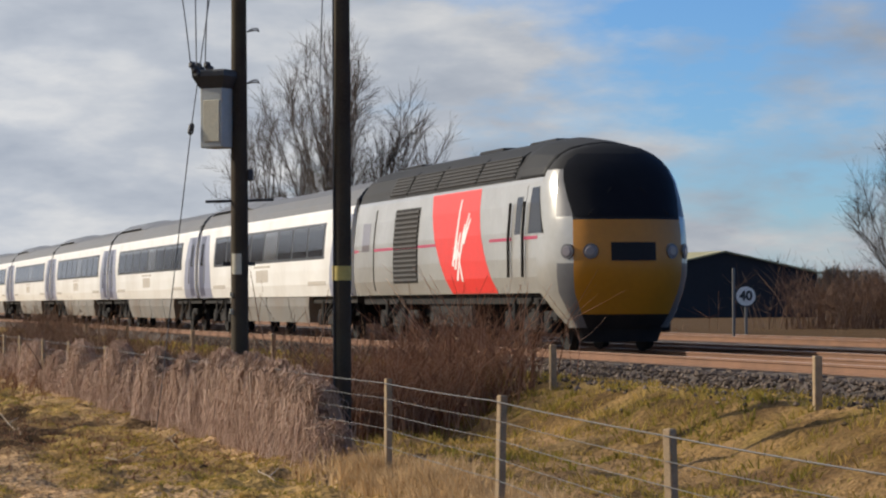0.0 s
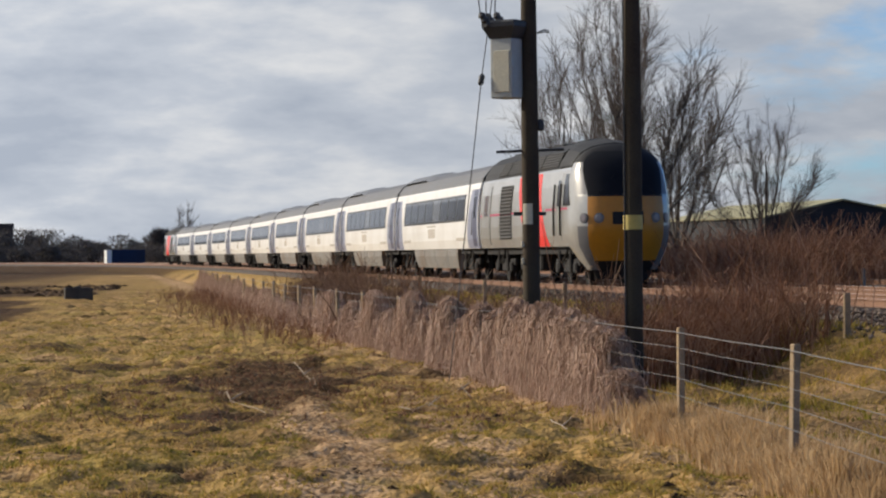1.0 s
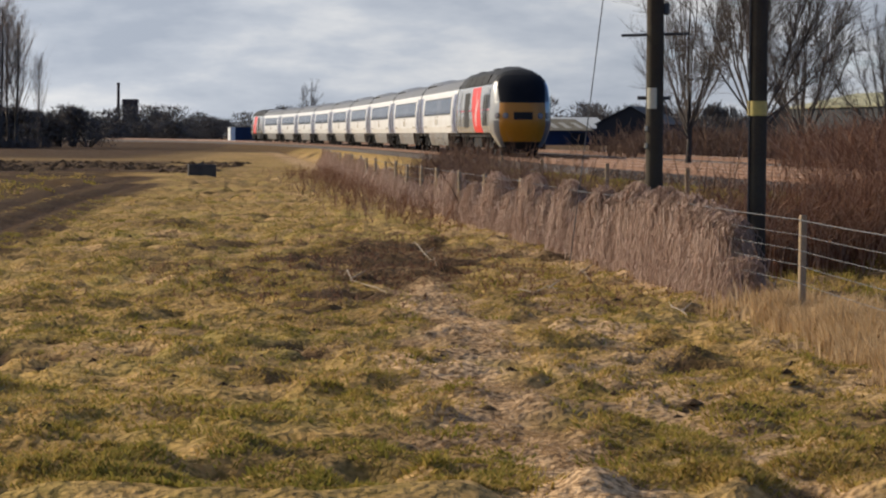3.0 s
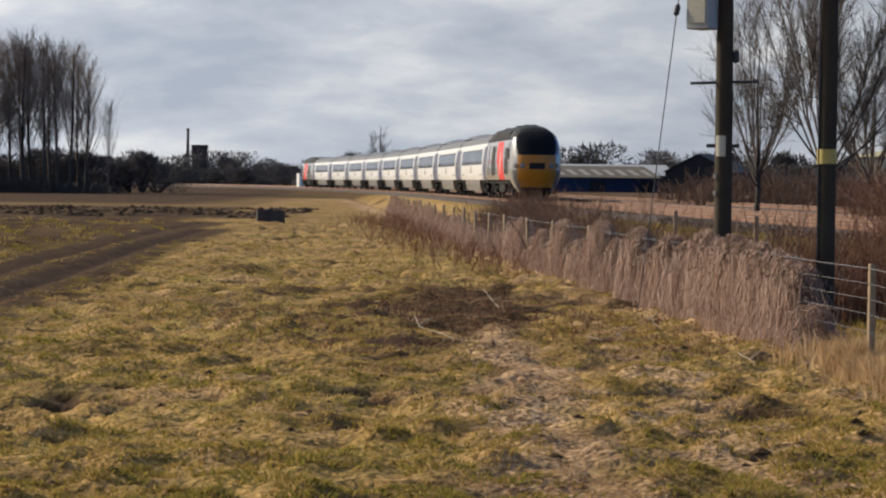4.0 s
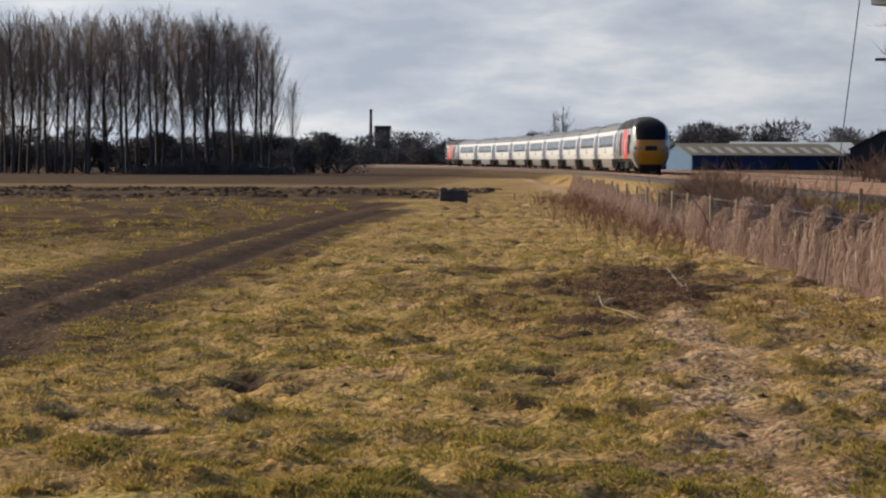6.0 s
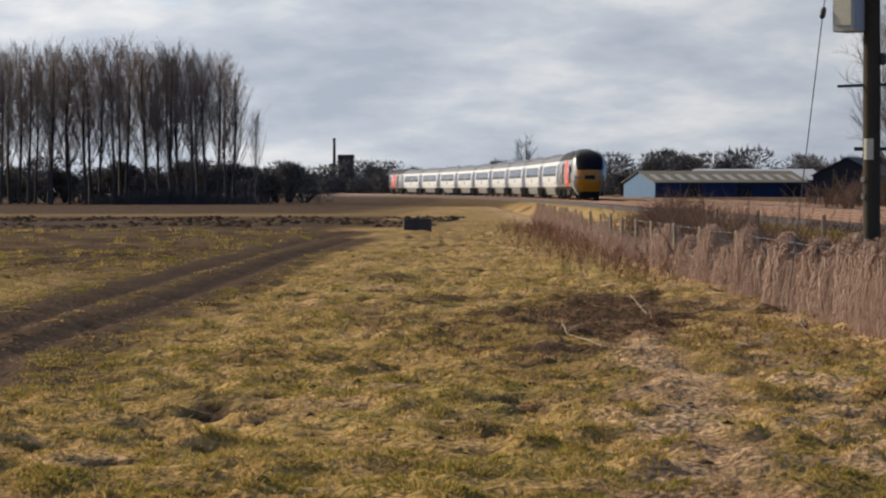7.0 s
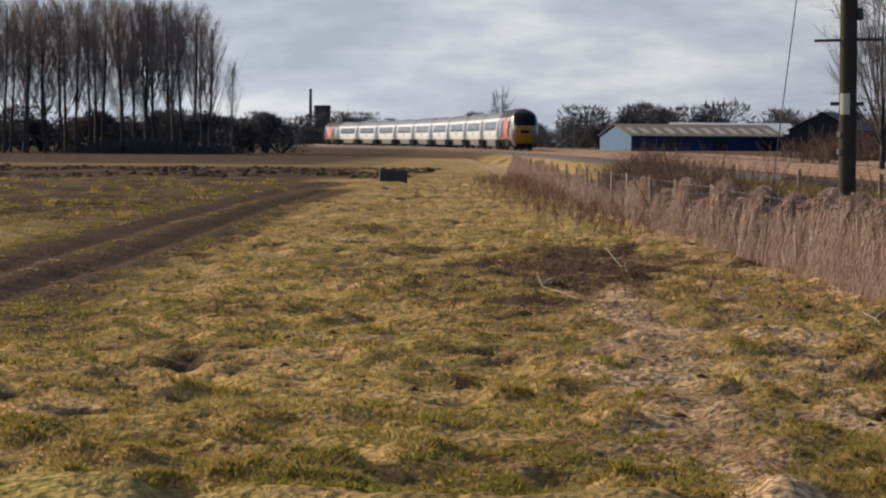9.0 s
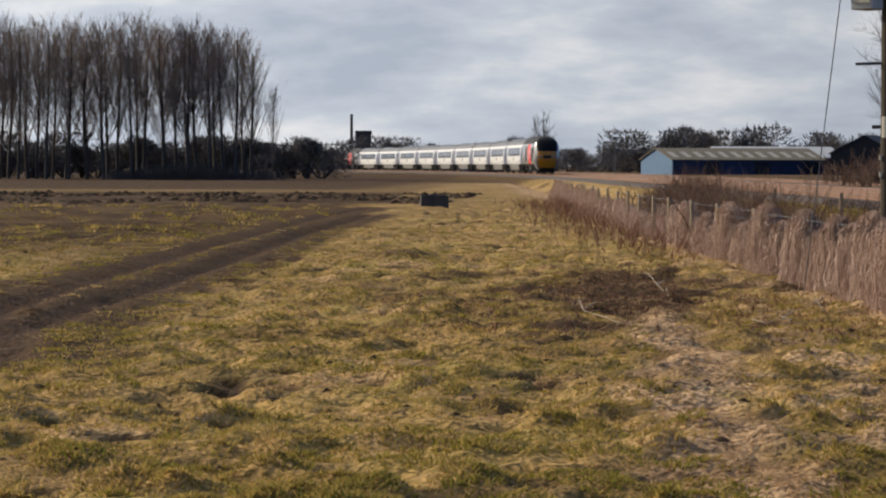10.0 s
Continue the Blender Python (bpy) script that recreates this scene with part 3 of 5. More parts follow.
def make_power_car():
    ob = thing("power_car", "silver diesel power car with red panel and yellow nose", "locomotive", group="power cars of the train")
    hull(ob, -NOSE_BACK, 8.75, M_SILVER, M_BLACKROOF, "silver-grey body side, slightly grimy", lift=DOME_HIGH, roof_from=-DOME_BACK)
    bm = bmesh.new()
    ring = section(CANTRAIL - 0.02, 3.86, 0.004)
    rows = []
    for i in range(9):
        u = i / 8
        k = DOME_HIGH + (DOME_LOW - DOME_HIGH) * (0.35 * u + 0.65 * u * u)
        rows.append([(x, -DOME_BACK - (NOSE_BACK - DOME_BACK) * u, domed(z, k)) for x, z in ring])
    loft(bm, rows, closed=True, cap=True)
    part("cab_dome", bm, M_BLACKROOF, ob, "black domed roof over the cab", smooth=True)
    pi = math.pi
    a, b = 0.255 * pi, 0.745 * pi
    g0, g1 = 0.155 * pi, 0.845 * pi
    nose_piece("cab_shell", M_SILVER, ob, 0.42, 3.30, 0, g0, label="silver curved cab side")
    nose_piece("cab_shell", M_SILVER, ob, 0.42, 3.30, g1, pi, label="silver curved cab side")
    for u, v in ((g0, a), (b, g1)):
        nose_piece("nose_lower_corner", M_DKGREY, ob, 0.42, 1.58, u, v, label="dark grey lower nose corner")
        nose_piece("nose_corner", M_SILVER, ob, 1.58, 2.42, u, v, label="silver nose corner")
        nose_piece("screen_pillar", M_DKGREY, ob, 2.42, 3.30, u, v, label="grey pillar beside the windscreen")
    nose_piece("nose_panel", M_YELLOW, ob, 0.66, 2.36, a, b, label="grimy yellow warning panel")
    nose_piece("windscreen_surround", M_BLACKROOF, ob, 2.36, 3.30, a, b, label="black windscreen surround")
    zs = [z for z in NOSE_Z if 2.42 <= z <= 3.62]
    bm = bmesh.new()
    rows = []
    for i, z in enumerate(zs):
        u = i / (len(zs) - 1)
        t0 = (0.262 - 0.075 * math.sin(math.pi * min(1.0, 1.25 * u) / 2) + 0.10 * max(0.0, u - 0.75) * 4 * 0.6) * pi
        rows.append([nose_point(t0 + (pi - 2 * t0) * k / 26, z, 0.014) for k in range(27)])
    loft(bm, rows)
    part("windscreen", bm, M_SCREEN, ob, "wide raked dark windscreen", smooth=True)
    nose_piece("cab_roof", M_BLACKROOF, ob, 3.30, 3.85, 0, pi, label="black domed cab roof")
    nose_piece("valance", M_BLACK, ob, 0.42, 0.66, a, b)
    bm = bmesh.new()
    loft(bm, [[(x * 0.97, y, z) for x, y, z in (nose_point(0.08 * pi + 0.84 * pi * k / 14, 0.44, -0.08) for k in range(15))], [(x * 0.9, y + 0.05, 0.16) for x, y, z in (nose_point(0.08 * pi + 0.84 * pi * k / 14, 0.44, -0.12) for k in range(15))]], cap=False)
    part("valance", bm, M_BLACK, ob, "black valance under the nose")
    for x in (-1.10, -0.76, 0.76, 1.10):
        bm = bmesh.new()
        p = Vector(nose_at(x, 1.79))
        q = (Vector(nose_at(x + 0.05, 1.79)) - Vector(nose_at(x - 0.05, 1.79))).normalized()
        nrm = Vector((q.y, -q.x, 0))
        nrm = nrm if nrm.y < 0 else -nrm
        add_tube(bm, [p - nrm * 0.05, p + nrm * 0.03], [0.145, 0.135], 16)
        h = part("headlight", bm, M_DKGREY, ob, "round grey headlight")
        bm = bmesh.new()
        add_tube(bm, [p + nrm * 0.028, p + nrm * 0.045], [0.105, 0.08], 16)
        part("lens", bm, M_LENS, h)
    bm = bmesh.new()
    loft(bm, [[Vector(nose_at(-0.42 + 0.84 * k / 8, z, o)) for k in range(9)] for z, o in ((1.62, -0.02), (1.62, 0.018), (1.95, 0.018), (1.95, -0.02))])
    part("marker_panel", bm, M_BLACKROOF, ob, "black marker light panel")
    for x in (-0.75, 0.75):
        bm = bmesh.new()
        p = Vector(nose_at(x, 2.45, 0.03))
        add_tube(bm, [p, Vector(nose_at(x * 0.35, 2.95, 0.03))], 0.012, 5)
        part("wiper", bm, M_BLACK, ob)
    for s in (-1, 1):
        red = patch("red_panel", M_RED, ob, s, 1.06, 3.12, -0.12, 1.68, -3.55, -2.15, off=0.005, label="broad red livery panel", bow=0.30, n=10)
        bm = bmesh.new()
        for z0, z1, y0, y1, w in ((1.75, 2.95, 0.42, 0.22, 0.08), (1.62, 2.40, 0.62, 0.28, 0.07), (1.55, 2.30, 0.42, 0.05, 0.08), (1.32, 2.45, 0.28, -0.22, 0.07), (1.30, 1.95, -0.12, 0.22, 0.06), (1.85, 2.66, 0.05, -0.50, 0.07), (2.05, 2.55, -0.18, -0.62, 0.10), (1.98, 2.10, 0.55, 0.18, 0.08)):
            side_patch(bm, s, z0, z1, y0 - w - 1.0, y1 - w * 0.5 - 1.0, y0 + w - 1.0, y1 + w * 0.5 - 1.0, 0.009, n=4)
        part("emblem", bm, M_LOGO, red, "white brushed emblem strokes")
        for y0, y1 in ((8.72, 0.95), (-3.1, -6.4)):
            patch("stripe", M_STRIPE, ob, s, 2.04, 2.10, y0, y0, y1, y1, off=0.004, n=1)
        g = patch("radiator_grille", M_BLACK, ob, s, 1.3, 2.92, 2.6, 2.6, 4.85, 4.85, off=0.004, label="tall black louvred side grille")
        for k in range(15):
            z = 1.34 + k * 0.104
            bm = bmesh.new()
            x = half_width(z)
            loft(bm, [[(s * (x + 0.004), y, z), (s * (x + 0.03), y, z + 0.01), (s * (x + 0.02), y, z + 0.055), (s * (x + 0.004), y, z + 0.06)] for y in (2.66, 4.79)], closed=True, cap=True)
            part("louvre", bm, M_LOUVRE, g)
        d1 = patch("door", M_SILVER, ob, s, 1.15, 2.98, 6.75, 6.75, 8.25, 8.25, off=0.008, label="silver equipment door with small window")
        patch("door_window", M_LENS, d1, s, 2.05, 2.7, 7.15, 7.15, 7.9, 7.9, off=0.012, n=3)
        bm = bmesh.new()
        side_patch(bm, s, 1.15, 2.98, 6.70, 6.70, 6.75, 6.75, 0.012)
        part("seal", bm, M_BLACK, d1)
        d2 = patch("cab_door", M_SILVER, ob, s, 1.2, 3.05, -5.48, -5.48, -4.72, -4.72, off=0.008, label="narrow silver cab door")
        patch("door_window", M_GLASS, d2, s, 2.15, 2.85, -5.30, -5.30, -4.90, -4.90, off=0.012, n=3)
        for y in (-4.62, -5.58):
            bm = bmesh.new()
            x = half_width(1.5) + 0.05
            add_tube(bm, [(s * x, y, 1.35), (s * x, y, 2.1), (s * (half_width(2.7) + 0.05), y, 2.75)], 0.03, 6)
            part("handrail", bm, M_BLACK, ob)
        bm = bmesh.new()
        side_patch(bm, s, 2.15, 3.0, -6.70, -6.25, -5.80, -5.80, 0.010, n=5)
        part("cab_side_window", bm, M_GLASS, ob, "slanted dark cab side window")
        for y0, y1 in ((5.78, 4.1), (4.05, 1.6), (1.55, -1.6), (-1.65, -4.4)):
            bm = bmesh.new()
            loft(bm, [[(s * x, y, z) for x, z in ((1.21, 3.22), (1.185, 3.31), (1.03, 3.64), (0.88, 3.74), (0.9, 3.5))] for y in (y1 + 0.04, y0 - 0.04)], closed=True, cap=True)
            rg = part("roof_grille", bm, M_BLACKROOF, ob, "black louvred roof grille")
            for k in range(6):
                f = k / 5
                bm = bmesh.new()
                add_tube(bm, [(s * (1.215 - 0.18 * f), y1 + 0.08, 3.27 + 0.37 * f), (s * (1.215 - 0.18 * f), y0 - 0.08, 3.27 + 0.37 * f)], 0.018, 4)
                part("slat", bm, M_LOUVRE, rg)
    bm = bmesh.new()
    add_box(bm, -1.15, 1.15, -6.2, 8.6, 0.85, 1.047)
    add_box(bm, -1.1, 1.1, -0.9, 2.6, 0.36, 0.85, 0.05)
    part("underframe", bm, M_BLACK, ob, "black underframe with fuel tank")
    for y in (-5.0, 5.4):
        bogie(ob, y)
    bm = bmesh.new()
    add_box(bm, -0.7, 0.7, 8.75, 8.95, 1.1, 3.3)
    part("gangway", bm, M_GANGWAY, ob, "black gangway plate")
    for y, w, h in ((7.2, 0.34, 0.02), (0.4, 0.34, 0.03), (-3.2, 0.3, 0.02)):
        bm = bmesh.new()
        add_box(bm, -w, w, y - 0.9, y + 0.9, 3.90, 4.0 + h, 0.03)
        part("roof_hatch", bm, M_BLACKROOF, ob)
    return ob


coach = make_coach()
power_car = make_power_car()
CARS = [(power_car, -8.95, 0), (coach, 11.5, 0)]
for k in range(1, 9):
    CARS.append((copy_thing(coach, pose(0, 0, 0)), 11.5 + 23 * k, 0))
CARS.append((copy_thing(power_car, pose(0, 0, 0)), 207 + 8.95, 180))


# ---- railway track ----
M_BALLAST = mat("dark_track_ballast", (0.072, 0.056, 0.047), 0.95, var=0.5, scale=9, fine=22, bump=1.0, depth=0.05, dirt=(0.105, 0.075, 0.055), dirt_amount=0.6)
M_STONE = island_mat("ballast_stone", [(0.05, 0.036, 0.028), (0.09, 0.066, 0.05), (0.15, 0.112, 0.085), (0.24, 0.185, 0.145)], 0.9)


def ballast_bed(lat, top=0.575, half=1.6):
    """A raised bed of stone with sloping shoulders along one track."""
    bm = bmesh.new()
    rows = []
    s = -120.0
    while s < 820:
        x0 = [(-half - 1.0, 0.10), (-half - 0.2, top - 0.12), (-half, top), (-1.28, top + 0.065), (1.28, top + 0.065), (half, top), (half + 0.2, top - 0.12), (half + 1.0, 0.10)]
        rows.append([Vector((*track(s, lat + dx)[:2], z + 0.02 * math.sin(s * 1.7 + 3 * k))) for k, (dx, z) in enumerate(x0)])
        s += 1.5 if s < 120 else 8
    loft(bm, rows)
    me = bpy.data.meshes.new("ballast")
    bmesh.ops.recalc_face_normals(bm, faces=bm.faces)
    bm.to_mesh(me)
    bm.free()
    me.materials.append(M_BALLAST)
    tagged(new("ballast", me), "grey-brown stone ballast under the rails", "ballast", kind="structure")


def rail_line(lat):
    bm = bmesh.new()
    prof = ((-0.07, 0.652), (-0.07, 0.667), (-0.012, 0.685), (-0.012, 0.760), (-0.035, 0.768), (-0.034, 0.797), (0.034, 0.797), (0.035, 0.768), (0.012, 0.760), (0.012, 0.685), (0.07, 0.667), (0.07, 0.652))
    loft(bm, [[Vector((*track(s, lat + dx)[:2], z)) for dx, z in prof] for s in [-110 + 5 * i for i in range(186)]], closed=True, cap=True)
    ob = thing("rail", "rust-coated steel rail fixed on concrete sleepers", "rail", group="rails of the railway")
    part("rail_body", bm, M_RUST, ob)
    bm = bmesh.new()
    loft(bm, [[Vector((*track(s, lat + dx)[:2], z)) for dx, z in ((-0.024, 0.7975), (-0.022, 0.8), (0.022, 0.8), (0.024, 0.7975))] for s in [-110 + 5 * i for i in range(186)]])
    part("rail_head", bm, M_RAILTOP, ob, "worn running surface")


def sleeper_mesh():
    bm = bmesh.new()
    rows = []
    for x, z, w in ((-1.25, 0.655, 0.11), (-0.55, 0.655, 0.11), (-0.4, 0.63, 0.1), (0.4, 0.63, 0.1), (0.55, 0.655, 0.11), (1.25, 0.655, 0.11)):
        rows.append([(x, -w - 0.02, 0.5), (x, -w, z), (x, w, z), (x, w + 0.02, 0.5)])
    loft(bm, rows, closed=True, cap=True)
    me = bpy.data.meshes.new("sleeper")
    bmesh.ops.recalc_face_normals(bm, faces=bm.faces)
    bm.to_mesh(me)
    bm.free()
    me.materials.append(M_SLEEPER)
    return me


def make_track():
    sl = sleeper_mesh()
    for lat, count in ((0.0, 190), (3.4, 60), (9.5, 30)):
        ballast_bed(lat)
        rail_line(lat - 0.7525)
        rail_line(lat + 0.7525)
        row = thing("sleeper_row", "row of rust-stained concrete sleepers in ballast", "sleepers", kind="structure")
        far = bmesh.new()
        for k in range(300):
            s = -45 + 0.65 * k
            if k < count:
                o = new("sleeper", sl)
                o.parent = row
                o.matrix_basis = rail_pose(s, lat)
            elif lat == 0:
                add_box(far, -1.25, 1.25, -0.11, 0.11, 0.5, 0.655, m=rail_pose(s, lat))
        if lat == 0:
            tagged(part("far_sleepers", far, M_SLEEPER, row), kind="stuff")
        else:
            far.free()


make_track()


def loose_stones():
    """Ballast stones on the near shoulder."""
    rng = np.random.default_rng(4)
    verts, faces = [], []
    base = np.array([(1, 0, 0), (-1, 0, 0), (0, 1, 0), (0, -1, 0), (0, 0, 1), (0, 0, -1)], float)
    tri = [(0, 2, 4), (2, 1, 4), (1, 3, 4), (3, 0, 4), (2, 0, 5), (1, 2, 5), (3, 1, 5), (0, 3, 5)]
    for i in range(9000):
        s, lat = rng.uniform(-42, 25), -1.3 - abs(rng.normal(0.55, 0.55))
        x, y, h = track(s, lat)
        z = np.interp(-lat, [1.3, 1.65, 1.85, 2.65, 3.6], [0.6, 0.6, 0.48, 0.12, 0.1])
        if -lat > 2.4:
            z = max(z, ground_z(x, y))
        r = rng.uniform(0.025, 0.055)
        p = base * r * rng.uniform(0.7, 1.3, (6, 1)) * (1, 1, 0.8)
        a = rng.uniform(0, 6.28)
        p = np.c_[p[:, 0] * math.cos(a) - p[:, 1] * math.sin(a), p[:, 0] * math.sin(a) + p[:, 1] * math.cos(a), p[:, 2]] + (x, y, z + 0.01)
        n = len(verts)
        verts += p.tolist()
        faces += [(a_ + n, b_ + n, c_ + n) for a_, b_, c_ in tri]
    tagged(new("loose_ballast", mesh_of("loose_ballast", verts, faces, M_STONE)), "loose grey ballast stones on the track shoulder", "ballast", kind="stuff")


loose_stones()


# ---- poles ----
M_GREYBOX = mat("grey_transformer_paint", (0.40, 0.41, 0.38), 0.55, var=0.12, scale=4, fine=30, bump=0.05, dirt=(0.25, 0.22, 0.17), dirt_amount=0.4)
M_DARKSTEEL = mat("dark_steel", (0.05, 0.05, 0.052), 0.55, metal=0.3, var=0.25, scale=8, fine=40, bump=0.1)
M_PLATE = mat("faded_notice_plate", (0.52, 0.48, 0.36), 0.6, var=0.15, scale=15, fine=60, bump=0.0)
M_YBAND = mat("yellow_marker_band", (0.50, 0.38, 0.10), 0.6, var=0.2, scale=12, fine=60, bump=0.0)
M_WIRE = mat("grey_wire", (0.15, 0.145, 0.14), 0.5, metal=0.5, var=0.1, bump=0.0)


def shaft(parent, h, r0, r1, lean=0.0, label="dark creosoted wooden pole shaft"):
    bm = bmesh.new()
    n = 9
    add_tube(bm, [(lean * i / n, 0, -0.6 + (h + 0.6) * i / n) for i in range(n + 1)], [r0 + (r1 - r0) * i / n + 0.004 * math.sin(5 * i) for i in range(n + 1)], 16)
    return part("shaft", bm, M_POLE, parent, label, smooth=True)


def transformer_pole(x, y):
    ob = thing("utility_pole", "tall dark wooden electricity pole with a grey transformer", "utility pole", pose(x, y, ground_z(x, y)), "roadside poles")
    g = ground_z(x, y)
    shaft(ob, 8.6, 0.125, 0.098)
    m = pose(-0.31, -0.05, 0, 0, 0, -36)
    bm = bmesh.new()
    add_box(bm, -0.17, 0.17, -0.15, 0.24, 3.78 - g, 4.62 - g, 0.015, m)
    box = part("transformer", bm, M_GREYBOX, ob, "grey steel transformer tank")
    bm = bmesh.new()
    add_box(bm, -0.115, 0.135, -0.165, -0.148, 3.86 - g, 4.42 - g, 0.006, m)
    part("cover_panel", bm, M_PLATE, box, "pale cover panel")
    bm = bmesh.new()
    loft(bm, [[m @ Vector(p) for p in ((-a, -b, z), (a, -b, z), (a, b, z), (-a, b, z))] for a, b, z in ((0.172, 0.152, 4.58 - g), (0.25, 0.23, 4.74 - g), (0.25, 0.23, 4.80 - g), (0.22, 0.19, 4.83 - g))], closed=True, cap=True)
    part("hood", bm, M_DARKSTEEL, box, "dark flared hood")
    for k, (dx, dy) in enumerate(((-0.54, -0.12), (-0.34, -0.12), (-0.44, 0.08))):
        p = Vector((dx, dy, 4.74 - g))
        bm = bmesh.new()
        q = p + Vector((-0.13, -0.02, 0.19))
        add_tube(bm, [p + (q - p) * i / 6 for i in range(7)], [0.04, 0.06, 0.042, 0.06, 0.042, 0.055, 0.025], 10)
        part("insulator", bm, M_DARKSTEEL, box, "ribbed dark insulator")
        bm = bmesh.new()
        top = Vector(((-1.3, 0.0, -0.62)[k], -0.05, 8.2))
        add_tube(bm, [q + (top - q) * (i / 10) + Vector(((0.10, -0.12, 0)[k] * math.sin(math.pi * i / 10), 0, -0.05 * math.sin(math.pi * i / 10))) for i in range(11)], 0.009, 5)
        part("lead", bm, M_WIRE, ob)
    bm = bmesh.new()
    add_box(bm, -1.25, 1.25, -0.06, 0.06, 8.15, 8.3, 0.01)
    part("crossarm", bm, M_POLE, ob)
    bm = bmesh.new()
    add_tube(bm, [(-0.46, -0.02, 3.06 - g), (0.46, -0.02, 3.09 - g)], 0.022, 6)
    part("step_bar", bm, M_DARKSTEEL, ob, "thin dark steel bar")
    bm = bmesh.new()
    add_box(bm, 0.10, 0.19, -0.06, 0.06, 3.34 - g, 3.50 - g, 0.02)
    part("bracket", bm, M_DARKSTEEL, ob)
    bm = bmesh.new()
    add_box(bm, -0.22, 0.22, 0.10, 0.16, 2.20 - g, 2.25 - g)
    part("bracket", bm, M_DARKSTEEL, ob)
    for i in range(2):
        bm = bmesh.new()
        zc = (4.66, 5.36)[i] - g
        add_tube(bm, [(0.09 + 0.16 * math.sin(a / 10 * math.pi) + 0.02, 0.0, zc + (0.05 if a < 5 else -0.02) * math.sin(a / 5 * math.pi)) for a in range(11)], 0.010, 5, caps=False)
        part("wire_loop", bm, M_WIRE, ob)
    bm = bmesh.new()
    loft(bm, [[(0.131 * math.sin(a), -0.131 * math.cos(a), z) for a in [radians(-58 + 9 * i) for i in range(8)]] for z in (2.08 - g, 2.36 - g)])
    part("notice_plate", bm, M_PLATE, ob, "faded pale notice plate")
    for z in (1.55, 1.78):
        bm = bmesh.new()
        add_box(bm, -0.135, -0.10, -0.06, -0.02, z - g, z + 0.07 - g)
        part("tag", bm, M_PLATE, ob)
    top, knob, foot = Vector((-0.1, 0, 8.0)), Vector((-0.65, 0, 4.04 - g)), Vector((-1.12, 0.4, -0.1))
    bm = bmesh.new()
    add_tube(bm, [top, knob, foot], 0.008, 5)
    stay = part("stay_wire", bm, M_WIRE, ob, "thin steel stay wire")
    bm = bmesh.new()
    add_tube(bm, [knob + Vector((0.02, 0, 0.08)), knob + Vector((0.01, 0, 0.05)), knob - Vector((0.01, 0, 0.05)), knob - Vector((0.02, 0, 0.08))], [0.015, 0.04, 0.04, 0.015], 8)
    part("stay_insulator", bm, M_DARKSTEEL, stay)
    return ob


def plain_pole(x, y):
    g = ground_z(x, y)
    ob = thing("utility_pole", "tall dark wooden pole with a yellow marker band", "utility pole", pose(x, y, g), "roadside poles")
    shaft(ob, 8.8, 0.118, 0.094, 0.02)
    bm = bmesh.new()
    loft(bm, [[(0.122 * math.cos(2 * math.pi * k / 16), 0.122 * math.sin(2 * math.pi * k / 16), z) for k in range(16)] for z in (1.97 - g, 2.15 - g)], closed=True)
    part("marker_band", bm, M_YBAND, ob, "faded yellow band", smooth=True)
    bm = bmesh.new()
    add_tube(bm, [(-0.12, 0.05, 8.2), (-0.2, 0.2, 5.9), (-0.23, 0.3, 4.6)], 0.008, 5)
    part("cable", bm, M_WIRE, ob)
    bm = bmesh.new()
    add_tube(bm, [(-0.112, -0.05, 0.5), (-0.100, -0.045, 8.2)], 0.012, 5)
    part("earth_cable", bm, M_DARKSTEEL, ob)


transformer_pole(3.96, 38.0)
plain_pole(4.90, 34.8)


# ---- fence ----
POST_Y = [5.0, 10.2, 15.3, 20.7, 26.0, 31.0, 36.2, 41.2, 46.0, 51.3, 56.0, 60.8, 65.5, 70.3, 75.0, 80, 85, 90.5, 96, 102, 108, 114, 121, 129, 137]


